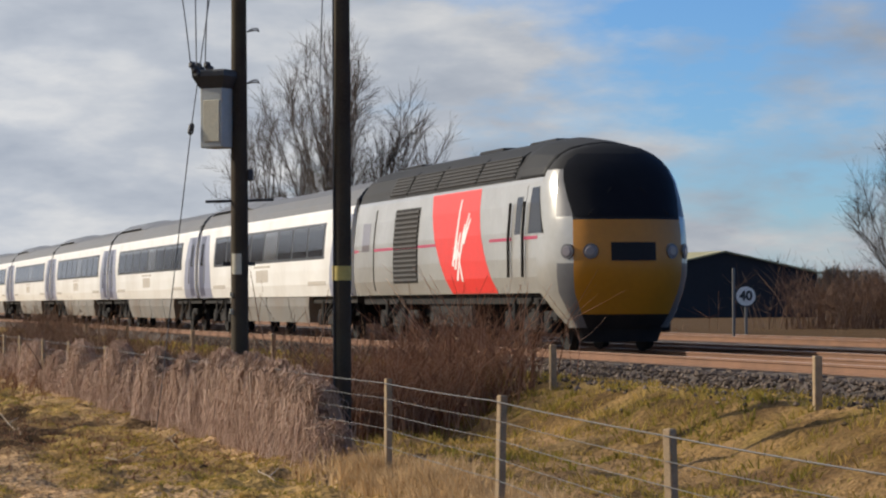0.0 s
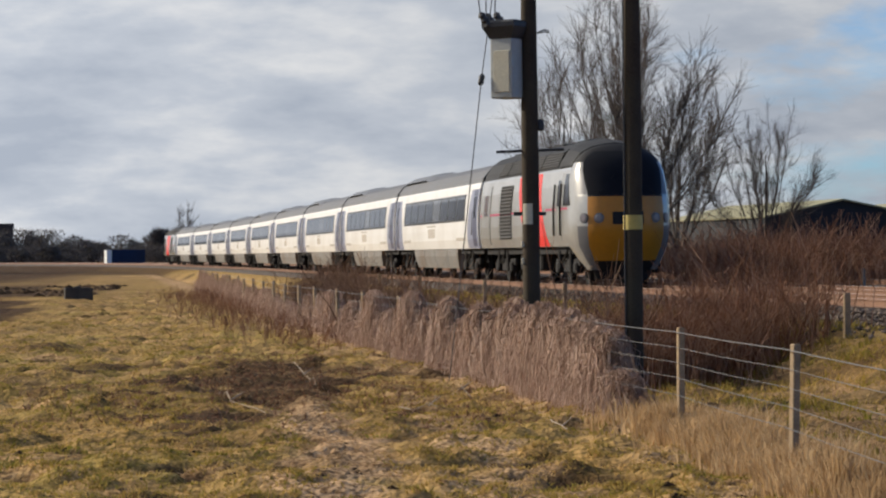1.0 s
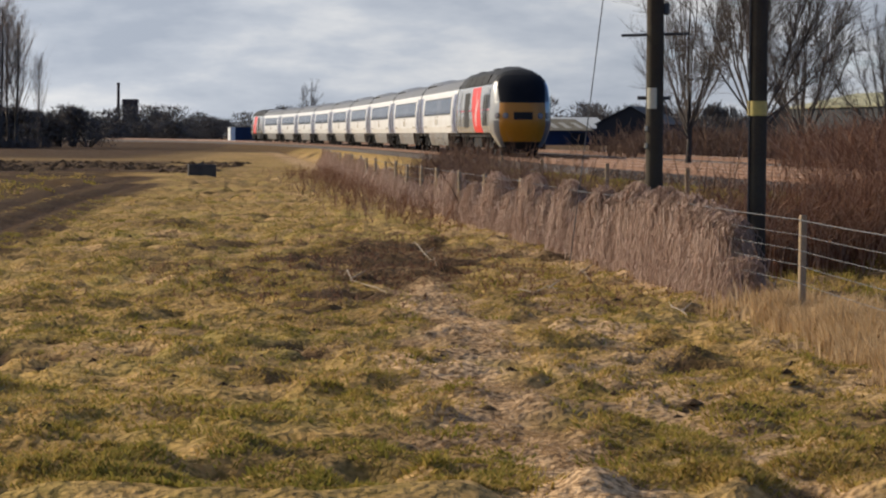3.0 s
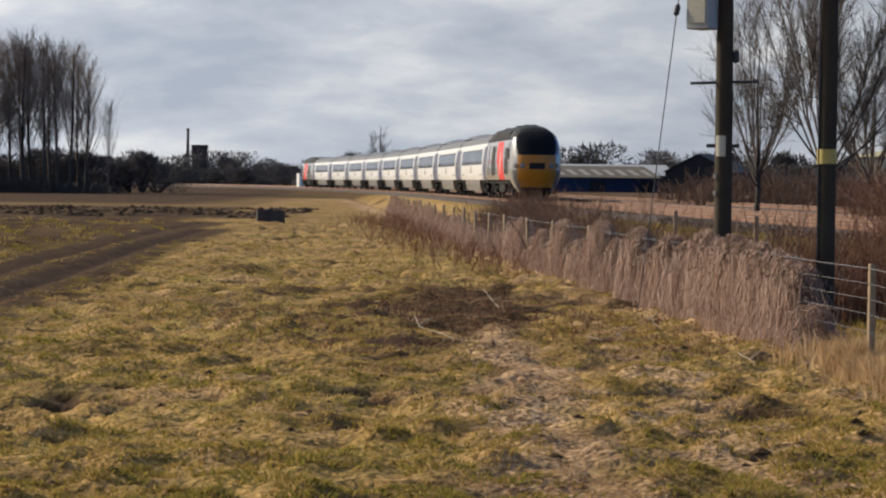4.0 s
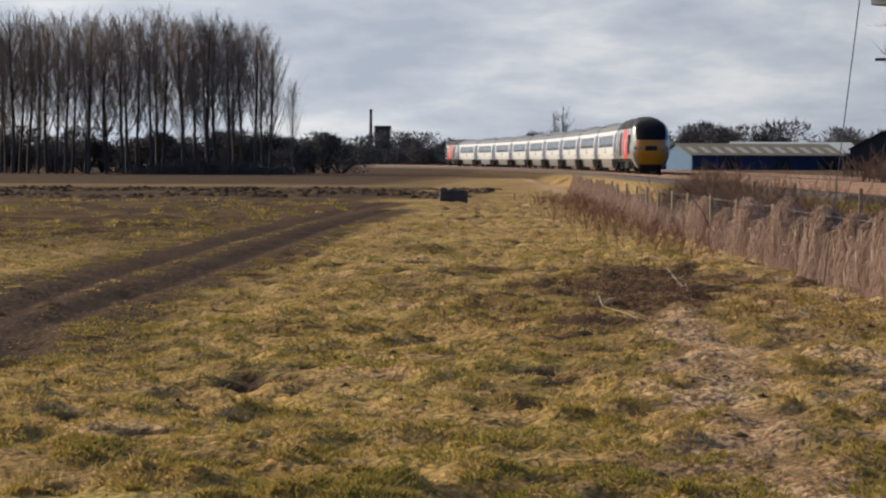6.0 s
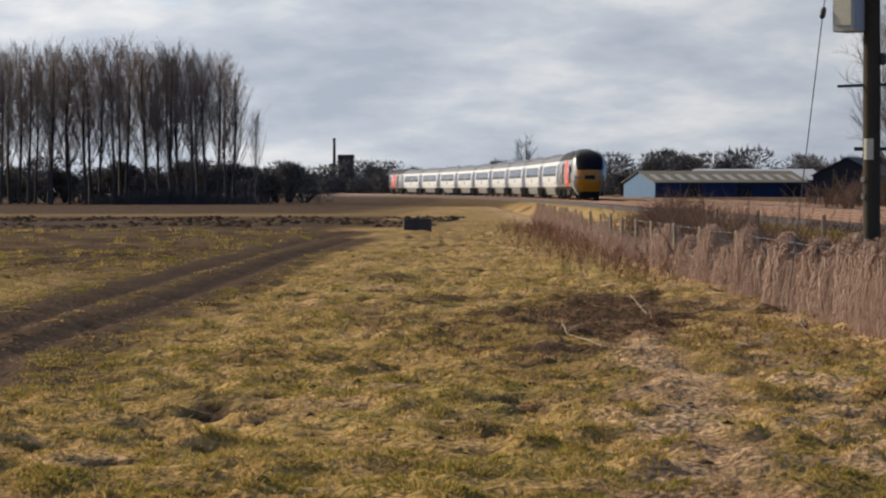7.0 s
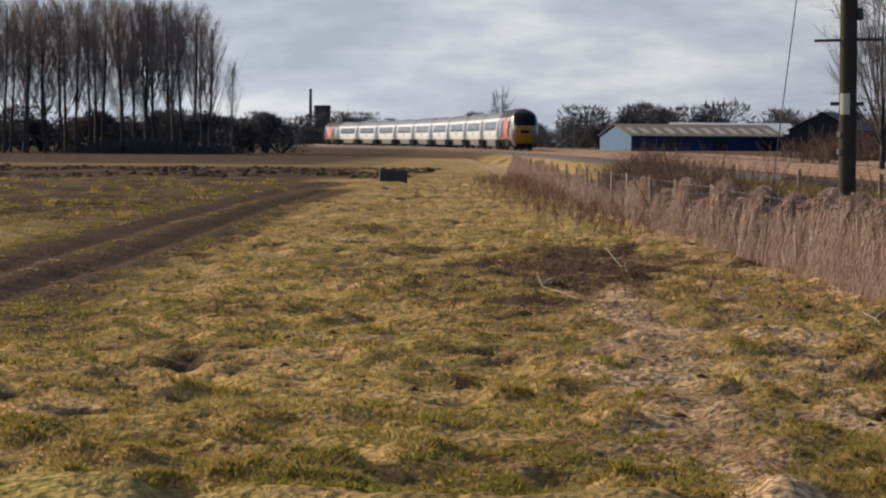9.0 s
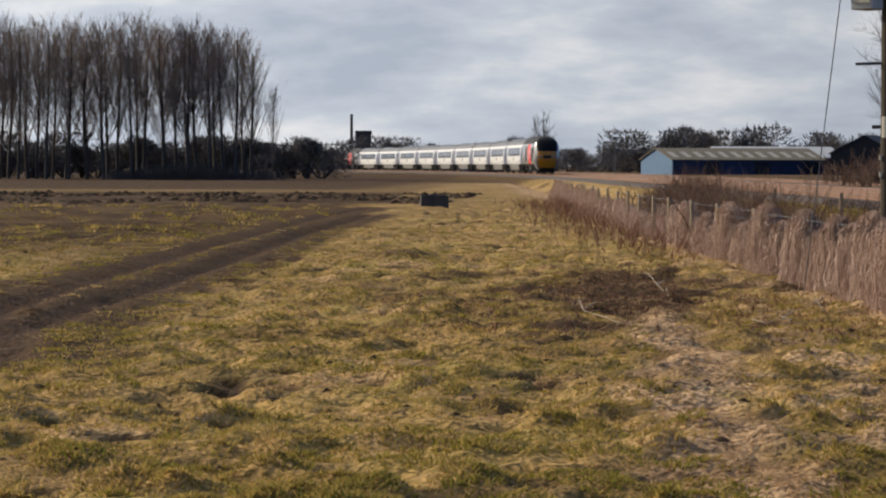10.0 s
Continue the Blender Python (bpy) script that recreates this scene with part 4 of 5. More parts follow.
def fence():
    rng = random.Random(7)
    tops = []
    for i, y in enumerate(POST_Y):
        x = float(fence_x(y)) + rng.uniform(-0.04, 0.04)
        g = ground_z(x, y)
        dark = i == 7
        ob = thing("fence_post", "dark rusty steel fence post leaning beside dead stems" if dark else "weathered pale wooden fence post carrying wire", "fence post", pose(x, y, g, rng.uniform(-2, 2), 3.5 if dark else rng.uniform(-1.5, 1.5), rng.uniform(0, 40)), "posts of the wire fence")
        bm = bmesh.new()
        h = 1.0 - g + rng.uniform(-0.02, 0.03)
        r = 0.020 if dark else 0.031
        add_box(bm, -r, r, -r, r, -0.4, h, 0.008)
        part("stake", bm, M_DARKSTEEL if dark else M_POSTWOOD, ob)
        tops.append((x, y, g, h))
    for k, dz in enumerate((0.04, 0.18, 0.32, 0.46, 0.62)):
        ob = thing("fence_wire", "galvanised fence wire strung between wooden posts", "wire", group="strands of the wire fence")
        for a, b in zip(tops, tops[1:]):
            bm = bmesh.new()
            p, q = Vector((a[0] - 0.05, a[1], a[2] + a[3] - dz)), Vector((b[0] - 0.05, b[1], b[2] + b[3] - dz))
            add_tube(bm, [p + (q - p) * t - Vector((0, 0, 0.008 * 4 * t * (1 - t))) for t in (0, 0.25, 0.5, 0.75, 1)], 0.0045 if k == 0 else 0.0028, 4, caps=False)
            part("span", bm, M_WIRE, ob)
    for x, y in ((9.45, 43.4), (10.5, 33.1), (7.2, 62), (6.3, 72), (5.52, 85.7), (4.87, 97.2), (4.0, 110)):
        g = ground_z(x, y)
        ob = thing("lineside_post", "short wooden lineside post standing in rough grass", "post", pose(x, y, g), "lineside posts")
        bm = bmesh.new()
        add_box(bm, -0.05, 0.05, -0.05, 0.05, -0.3, 1.02 - g, 0.01)
        part("stake", bm, M_POSTWOOD, ob)


fence()


# ---- dead stems, grass and scrub ----
def strands(name, paths, radii, material, label, category, sides=3):
    """One mesh of many thin stems. paths: (n, k, 3); radii: (n, k)."""
    paths = np.asarray(paths, float)
    n, k, _ = paths.shape
    radii = np.broadcast_to(np.asarray(radii, float), (n, k))
    d = np.gradient(paths, axis=1)
    d /= np.linalg.norm(d, axis=2, keepdims=True) + 1e-9
    ref = np.where(np.abs(d[..., 2:3]) > 0.8, np.array([1.0, 0, 0]), np.array([0, 0, 1.0]))
    a = np.cross(d, ref)
    a /= np.linalg.norm(a, axis=2, keepdims=True) + 1e-9
    b = np.cross(d, a)
    ang = np.arange(sides) * 2 * math.pi / sides
    ring = paths[:, :, None] + radii[:, :, None, None] * (a[:, :, None] * np.cos(ang)[:, None] + b[:, :, None] * np.sin(ang)[:, None])
    v = ring.reshape(-1, 3)
    idx = np.arange(n * k * sides).reshape(n, k, sides)
    q = np.stack([idx[:, :-1], np.roll(idx, -1, 2)[:, :-1], np.roll(idx, -1, 2)[:, 1:], idx[:, 1:]], -1).reshape(-1, 4)
    me = bpy.data.meshes.new(name)
    me.vertices.add(len(v))
    me.vertices.foreach_set("co", v.ravel())
    me.loops.add(q.size)
    me.loops.foreach_set("vertex_index", q.ravel().astype(np.int32))
    me.polygons.add(len(q))
    me.polygons.foreach_set("loop_start", (np.arange(len(q)) * 4).astype(np.int32))
    me.update(calc_edges=True)
    me.validate()
    me.materials.append(material)
    if not label:
        return me
    return tagged(new(name, me), label, category, kind="stuff")


M_DEAD = island_mat("dead_climber_stems", [(0.28, 0.18, 0.135), (0.43, 0.30, 0.235), (0.58, 0.425, 0.345), (0.72, 0.57, 0.475)], 0.9, 0.45)
M_STRAW = island_mat("dry_golden_grass", [(0.26, 0.155, 0.07), (0.44, 0.29, 0.145), (0.62, 0.45, 0.26)], 0.9, 0.5, True)
M_GRASS = island_mat("pasture_grass", [(0.130, 0.132, 0.022), (0.235, 0.195, 0.038), (0.35, 0.25, 0.064), (0.48, 0.32, 0.115), (0.62, 0.42, 0.20)], 0.9, 0.45, True)
M_SCRUB = island_mat("brown_bramble_stems", [(0.11, 0.06, 0.038), (0.20, 0.115, 0.075), (0.30, 0.185, 0.12), (0.42, 0.29, 0.20)], 0.9, 0.25)
M_RUSSET = island_mat("russet_bramble_stems", [(0.16, 0.075, 0.045), (0.28, 0.145, 0.088), (0.40, 0.235, 0.15), (0.54, 0.37, 0.26)], 0.9, 0.42)
M_BRASH = island_mat("cut_twigs", [(0.13, 0.055, 0.03), (0.25, 0.12, 0.066), (0.42, 0.26, 0.15)], 0.9)
M_STICK = mat("bleached_branch", (0.34, 0.26, 0.18), 0.8, var=0.2, scale=6, fine=40, bump=0.2)
RNG = np.random.default_rng(21)


def dead_climber():
    """Dry climber stems that hang over the wire fence in columns and curtains."""
    cols = [(57, 0.8, 1.0, 420), (53, 0.6, 0.85, 300), (49.5, 0.75, 1.10, 620), (46.8, 0.5, 0.8, 300), (44.4, 0.70, 1.14, 700), (42.2, 0.4, 0.88, 350),
            (40.2, 0.62, 1.10, 780), (38.6, 0.35, 0.85, 300), (37.4, 0.60, 1.13, 800), (35.9, 0.4, 1.0, 520), (34.7, 0.5, 1.14, 800), (33.7, 0.42, 1.08, 700),
            (32.8, 0.42, 1.13, 760), (31.9, 0.42, 1.10, 760), (31.1, 0.40, 1.09, 700), (30.3, 0.32, 1.06, 620), (29.6, 0.28, 1.02, 540), (29.0, 0.24, 0.92, 420), (28.4, 0.2, 0.55, 200)]
    cols += [(29 + 1.1 * i, 1.1, 0.48 + 0.12 * (i % 3), 75) for i in range(27)]
    y = 59.5
    while y < 140:
        cols.append((y, RNG.uniform(0.5, 1.3), 0.85 + RNG.uniform(-0.3, 0.25), 130))
        y += RNG.uniform(1.4, 3.2)
    out = []
    for yc, w, h, n in cols:
        n = int(1.35 * n)
        t = np.clip(RNG.normal(0, 0.8, n), -1.6, 1.6)
        yy = yc + w * t * (0.8 if yc < 35 else 0.55)
        xx = fence_x(yy)
        lat = RNG.normal(0, 0.085, n)
        dome = np.sqrt(np.clip(1 - (t / 1.75) ** 2, 0.05, 1)) * np.sqrt(np.clip(1 - (lat / 0.30) ** 2, 0.2, 1))
        top = h * (0.22 + 0.78 * dome) * (1 - 0.65 * RNG.random(n) ** 2.2)
        reach = RNG.uniform(0.0, 0.16, n) * np.sign(lat)
        low = RNG.uniform(-0.03, 0.25, n) * h
        f = np.array([0, 0.14, 0.55, 1.0])
        px = (xx + lat)[:, None] + reach[:, None] * np.array([0.0, 0.45, 0.8, 1.0]) + RNG.normal(0, 0.036, (n, 4))
        py = yy[:, None] + RNG.normal(0, 0.15, n)[:, None] * f + RNG.normal(0, 0.04, (n, 4))
        pz = top[:, None] * (1 - f) + np.minimum(low, 0.6 * top)[:, None] * f + np.array([0, 0.03, 0.0, 0])
        out.append(np.stack([px, py, pz + terrain(xx, yy)[:, None] * 0.5], -1))
    p = np.concatenate(out)
    strands("dead_climber", p, np.linspace(0.0044, 0.0030, 4)[None] * RNG.uniform(0.6, 1.5, (len(p), 1)), M_DEAD, "dry grey-brown climber stems draped over the fence", "dead stems")


def blades(n, sample, per, h_lo, h_hi, width, lean, spread, material, name, label, category, flat=0.0, tint=0.6):
    """Tufts of flat tapering blades; each tuft has a height and a tint of its own."""
    cx, cy = sample(n)
    m = len(cx)
    th, tt = RNG.uniform(h_lo, h_hi, m), np.clip(RNG.uniform(0.05, tint, m) + 0.26 * hash_noise(cx, cy, 1.3, 61) + 0.2 * hash_noise(cx, cy, 7.0, 62), 0, 0.75)
    x, y, h = np.repeat(cx, per), np.repeat(cy, per), np.repeat(th, per) * RNG.uniform(0.55, 1.1, m * per)
    a = RNG.uniform(0, 2 * math.pi, m * per)
    r0 = spread * np.sqrt(RNG.random(m * per)) * np.repeat(RNG.uniform(0.6, 1.3, m), per)
    x, y = x + np.cos(a) * r0, y + np.sin(a) * r0
    z = terrain(x, y) - 0.008
    l = RNG.uniform(0.2, 1, len(x)) * lean * h
    up = h * (1 - flat)
    d = np.stack([np.cos(a), np.sin(a), 0 * a], -1)
    b = RNG.uniform(0, math.pi, len(x))
    w = np.stack([np.cos(b), np.sin(b), 0 * b], -1) * (width * RNG.uniform(0.6, 1.4, len(x)))[:, None]
    root = np.stack([x, y, z], -1)
    midp = root + d * (0.35 * l)[:, None] + np.stack([0 * x, 0 * x, 0.6 * up], -1)
    tip = root + d * l[:, None] + np.stack([0 * x, 0 * x, up * (1 - 0.25 * np.clip(l / h, 0, 2)) + 0.012], -1)
    v = np.stack([root - w, root + w, midp + w * 0.7, midp - w * 0.7, tip], 1).reshape(-1, 3)
    k = np.arange(len(x))[:, None] * 5
    me = bpy.data.meshes.new(name)
    me.vertices.add(len(v))
    me.vertices.foreach_set("co", v.ravel())
    idx = np.concatenate([k + 0, k + 1, k + 2, k + 3, k + 3, k + 2, k + 4], 1).ravel().astype(np.int32)
    me.loops.add(len(idx))
    me.loops.foreach_set("vertex_index", idx)
    me.polygons.add(2 * len(x))
    st = (np.arange(len(x))[:, None] * 7 + np.array([0, 4])).ravel().astype(np.int32)
    me.polygons.foreach_set("loop_start", st)
    me.update(calc_edges=True)
    me.validate()
    at_ = me.attributes.new("tint", "FLOAT", "POINT")
    at_.data.foreach_set("value", np.repeat(np.repeat(tt, per), 5).astype(np.float32))
    me.materials.append(material)
    return tagged(new(name, me), label, category, kind="stuff")


def near_fence(n):
    y = RNG.uniform(9, 27.5, n)
    x = fence_x(y) + RNG.normal(0.10, 0.26, n)
    return x, y


def bank(n):
    s = RNG.uniform(-55, 30, n)
    keep = RNG.uniform(-11, -2.2, n)
    x, y = np.interp(s, _s, _x) + keep, np.interp(s, _s, _y)
    c = hash_noise(x, y, 1.1, 31) > RNG.normal(-0.15, 0.2, n)
    ok = c & (x > fence_x(y) + 0.1) & (keep < -2.3)
    return x[ok], y[ok]


def pasture(n):
    """Tufts: denser in clumps, thinner on the worn and muddy ground."""
    y = 13.5 + 62 * RNG.random(n) ** 1.7
    half = 0.30 * y
    x = RNG.uniform(-1, 1, n) * half + 0.02 * y
    c = 0.5 * hash_noise(x, y, 0.9, 41) + 1.5 * hash_noise(x, y, 0.36, 3, 2) + 0.4 * hash_noise(x, y, 6.0, 43)
    brash = np.exp(-((x - 0.5) / 2.1) ** 2 - ((y - 36) / 8.5) ** 2) + 0.7 * hash_noise(x, y, 1.0, 8)
    # distance to the nearest muddy rut
    mud_shade = np.minimum(seg_dist(x, y, RUTS[0]), seg_dist(x, y, RUTS[1]))
    ok = (c > RNG.normal(0.02, 0.25, n)) & (x < fence_x(y) - 0.15) & (brash < 0.55) & (mud_shade > 0.5) & (np.abs(x - 0.95 + 0.02 * (y - 20)) > RNG.uniform(0.1, 0.45, n))
    return x[ok], y[ok]


def litter(n):
    y = 14 + 30 * RNG.random(n) ** 1.3
    x = np.where(RNG.random(n) < 0.6, 0.9 - 0.02 * (y - 20) + RNG.normal(0, 0.5, n), RNG.uniform(-0.26, 0.22, n) * y)
    ok = (hash_noise(x, y, 0.9, 44) > -0.1) & (x < fence_x(y) - 0.1)
    return x[ok], y[ok]


def rough_tufts(n):
    y = RNG.uniform(60, 115, n)
    x = RNG.uniform(-24, -9, n)
    ok = hash_noise(x, y, 1.1, 51) > 0.3
    return x[ok], y[ok]


def scrub(name, spots, n, height, spread, label, r=0.006, branch=3, material=None, seed=3, joints=4):
    """Many thin forking stems round the given spots."""
    rng = np.random.default_rng(seed)
    out, rad = [], []
    for (cx, cy, hs) in spots:
        bx, by = cx + rng.normal(0, spread, n), cy + rng.normal(0, spread, n)
        h = height * hs * rng.uniform(0.45, 1.05, n)
        lean = rng.normal(0, 0.28, (n, 2)) * h[:, None]
        f = np.linspace(0, 1, joints)
        z0 = terrain(bx, by) - 0.05
        curl = rng.normal(0, 0.05, (n, joints, 2)) * h[:, None, None] * f[None, :, None]
        p = np.stack([bx[:, None] + lean[:, :1] * f ** 1.4 + curl[..., 0], by[:, None] + lean[:, 1:] * f ** 1.4 + curl[..., 1], z0[:, None] + h[:, None] * f * (1 - 0.15 * f)], -1)
        out.append(p)
        rad.append(np.outer(rng.uniform(0.6, 1.6, n), np.linspace(1, 0.35, joints)) * r)
        for b in range(branch):
            k = rng.integers(1, joints - 1, n) if joints > 3 else np.ones(n, int)
            st = p[np.arange(n), k]
            d = np.stack([rng.normal(0, 0.3, n), rng.normal(0, 0.3, n), rng.uniform(0.1, 0.45, n)], -1) * h[:, None] * 0.6
            q = st[:, None] + d[:, None] * f[None, :, None] + rng.normal(0, 0.02, (n, joints, 3)) * f[None, :, None]
            out.append(q)
            rad.append(np.outer(rng.uniform(0.4, 0.9, n), np.linspace(1, 0.3, joints)) * r)
    strands(name, np.concatenate(out), np.concatenate(rad), material or M_SCRUB, label, "scrub")


dead_climber()
blades(3000, near_fence, 14, 0.07, 0.34, 0.006, 0.6, 0.09, M_STRAW, "dry_grass", "tall dry golden grass along the fence foot", "grass")
blades(14000, bank, 10, 0.04, 0.20, 0.009, 1.5, 0.13, M_GRASS, "bank_grass", "tussocky green and straw grass on the bank", "grass", tint=0.42)
blades(58000, pasture, 10, 0.012, 0.045, 0.0080, 2.0, 0.10, M_GRASS, "pasture_grass", "short tufted green and straw pasture grass", "grass")
blades(5200, pasture, 28, 0.022, 0.062, 0.008, 1.7, 0.13, M_GRASS, "grass_tussocks", "darker green tussocks scattered in the pasture", "grass", tint=0.3)
blades(3600, rough_tufts, 16, 0.06, 0.20, 0.014, 1.3, 0.20, M_GRASS, "rough_tufts", "pale rough grass tufts in the pasture", "grass")
blades(5200, litter, 8, 0.06, 0.20, 0.006, 1.6, 0.22, M_STRAW, "straw_litter", "flattened pale dead grass lying on the pasture", "grass", flat=0.85)
scrub("lineside_scrub", [(5.0 + 0.27 * i, 42 + 1.3 * (i % 4) + 0.15 * i, 0.45 + 0.028 * i + 0.16 * (i % 3)) for i in range(14)], 165, 2.15, 0.62, "tangled brown bramble and bare shrub stems", 0.0075, 3, M_RUSSET, joints=3)
scrub("ditch_scrub", [(4.6 + 0.3 * (i % 3) - 0.024 * (45 + 3.2 * i - 45), 45 + 3.2 * i, 0.7 + 0.1 * (i % 4)) for i in range(24)], 140, 1.9, 0.9, "low brown scrub in the lineside ditch", 0.009, 2, seed=5, joints=3)
scrub("fence_scrub", [(float(fence_x(56 + 3 * i)) - 0.55, 52 + 3 * i, 0.55 + 0.25 * ((i * 5) % 3)) for i in range(24)], 62, 0.72, 0.85, "reddish brown bramble along the fence", 0.008, 2, M_RUSSET, seed=25, joints=3)
scrub("saplings", [(5.0, 43.0, 1), (5.5, 43.5, 0.9), (4.7, 44, 0.8), (5.9, 43, 0.8)], 12, 2.9, 0.3, "thin upright bare saplings beside the poles", 0.010, 3, seed=6)
scrub("cut_brash", [(-0.2 + dx, 37 + dy, 1) for dx, dy in ((-1.1, -5), (0.2, -4), (0.9, -2), (-0.5, 1), (0.6, 4), (0, 7), (1.6, -2), (1.3, -5), (0.3, 0), (-1.6, -2), (2.0, 3), (1.0, 9), (-0.9, -8), (2.6, -6), (2.9, -2), (2.3, -9))], 200, 0.15, 0.75, "cut brown twigs and brash lying on grass", 0.007, 2, M_BRASH, seed=8, joints=3)


def fallen_branch(pts):
    bm = bmesh.new()
    q = []
    for (x, y), (u, v) in zip(pts, pts[1:]):
        for t in (0, 0.34, 0.67):
            q.append((x + (u - x) * t + RNG.normal(0, 0.02), y + (v - y) * t + RNG.normal(0, 0.05)))
    q.append(pts[-1])
    add_tube(bm, [(x, y, ground_z(x, y) + 0.05 + 0.03 * math.sin(4 * i)) for i, (x, y) in enumerate(q)], [0.008 - 0.005 * i / len(q) for i in range(len(q))], 6)
    ob = thing("fallen_branch", "pale bleached bare branch lying on the grass", "branch", group="fallen branches")
    part("limb", bm, M_STICK, ob)
    bm = bmesh.new()
    x, y = q[len(q) // 2]
    add_tube(bm, [(x, y, ground_z(x, y) + 0.05), (x + 0.16, y + 0.45, ground_z(x, y) + 0.12)], [0.012, 0.005], 5)
    part("twig", bm, M_STICK, ob)


for pts in ([(0.72, 42.6), (0.86, 42.3), (0.95, 38), (1.0, 34.9)], [(-0.25, 33.8), (-0.1, 32), (0.38, 30.2)], [(1.7, 30.3), (2.1, 29.9)], [(3.1, 28.6), (3.05, 26.2)], [(2.3, 33), (2.7, 32.2)]):
    fallen_branch(pts)


# ---- trees ----
M_TWIG = mat("bare_twigs", (0.085, 0.066, 0.055), 0.9, var=0.3, scale=2, fine=20, bump=0.0)


def tree(name, meshes, m, label, group=""):
    ob = thing(name, label, "tree", m, group)
    for nm, me in zip(("trunk", "crown", "twig_mass"), meshes):
        o = new(nm, me)
        o.parent = ob
    return ob


def at(x, y, rz=0, sc=0):
    return pose(x, y, ground_z(x, y), 0, 0, rz)


def vase_meshes(seed, h, w, limbs=11, r=0.16, subs=12, twigs=9):
    """An open winter tree: limbs that fan out of a short trunk to an oval outline, with side branches and fine twigs."""
    rng = np.random.default_rng(seed)
    g, g3, t3, t3r = np.linspace(0, 1, 7), np.linspace(0, 1, 3), [], []
    tz = 0.17 * h
    trunk = [np.stack([0.05 * np.sin(3 * g), 0.04 * np.cos(4 * g), g * (tz + 0.12 * h) - 0.25], -1)]
    tr = [np.linspace(r * 1.3, r * 0.7, 7)]
    trunk.append(np.stack([0.05 * math.sin(3) + 0.012 * h * np.sin(2.5 * g), 0.04 * math.cos(4) + 0.01 * h * np.sin(3 * g), 0.27 * h - 0.25 + 0.55 * h * g], -1))
    tr.append(np.linspace(r * 0.72, r * 0.16, 7))
    b, br = [], []
    for i in range(limbs):
        a = 2 * math.pi * i / limbs + rng.normal(0, 0.3)
        e = math.radians(rng.uniform(8, 84))
        end = np.array([math.cos(a) * math.cos(e) * w / 2, math.sin(a) * math.cos(e) * w / 2, 0.40 * h + 0.59 * h * math.sin(e)])
        st = np.array([0, 0, tz * rng.uniform(0.7, 1.35)])
        mid = st + (end - st) * np.array([0.62, 0.62, 0.42])
        p = (1 - g[:, None]) ** 2 * st + 2 * g[:, None] * (1 - g[:, None]) * mid + g[:, None] ** 2 * end + rng.normal(0, 0.012 * h, (7, 3)) * g[:, None]
        b.append(p)
        br.append(np.linspace(r * 0.42, r * 0.09, 7))
        for k in range(subs):
            q = rng.uniform(0.25, 1.0)
            s0 = np.array([np.interp(q, g, p[:, c]) for c in range(3)])
            axis = p[min(6, int(q * 6) + 1)] - p[max(0, int(q * 6) - 1)]
            axis = axis / np.linalg.norm(axis)
            d = axis + rng.normal(0, 0.42, 3) + (0, 0, 0.25)
            d /= np.linalg.norm(d)
            ln = h * rng.uniform(0.10, 0.21) * (1.15 - 0.5 * q)
            p2 = s0 + d * ln * g[:, None] + np.array([0, 0, 0.06 * ln]) * (g ** 2)[:, None] + rng.normal(0, 0.004 * h, (7, 3)) * g[:, None]
            b.append(p2)
            br.append(np.linspace(r * 0.13, r * 0.05, 7))
            for m in range(twigs):
                s1 = p2[rng.integers(2, 7)]
                d2 = d + rng.normal(0, 0.5, 3) + (0, 0, 0.2)
                d2 /= np.linalg.norm(d2)
                l2 = h * rng.uniform(0.04, 0.10)
                t3.append(s1 + d2 * l2 * g3[:, None] + rng.normal(0, 0.002 * h, (3, 3)) * g3[:, None])
                t3r.append(np.linspace(r * 0.05, r * 0.028, 3))
    return strands("trunk", trunk, tr, M_BARK, "", "", 10), strands("limbs", np.array(b), np.array(br), M_TWIG, "", "", 3), strands("twigs", np.array(t3), np.array(t3r), M_TWIG, "", "", 3)


big = vase_meshes(5, 10.2, 7.3, 20, 0.135, 20, 14)
tree("bare_tree", big, at(14.2, 101, 200), "large bare deciduous tree with a spreading crown", "lineside trees")
mid = vase_meshes(9, 7.0, 5.2, 16, 0.10, 16, 13)
side = vase_meshes(17, 8.0, 4.8, 16, 0.10, 16, 12)
tree("bare_tree", mid, at(22.6, 120), "small bare deciduous tree with a rounded crown", "lineside trees")
tree("bare_tree", side, at(12.1, 104, 70), "slimmer bare tree beside a larger one", "lineside trees")
tree("bare_tree", mid, at(16.6, 106, 300), "small bare tree behind a larger one", "lineside trees")
tree("bare_tree", side, at(39.5, 112, 140), "bare deciduous tree above brown scrub", "lineside trees")
thin_tree = vase_meshes(14, 7.4, 4.2, 11, 0.17, 11, 12)
tree("young_tree", thin_tree, at(-6.3, 360), "thin young bare tree standing beyond the track", "lineside trees")


M_POPLAR = mat("poplar_twigs", (0.24, 0.18, 0.14), 0.9, var=0.3, scale=8, fine=60, bump=0.0)


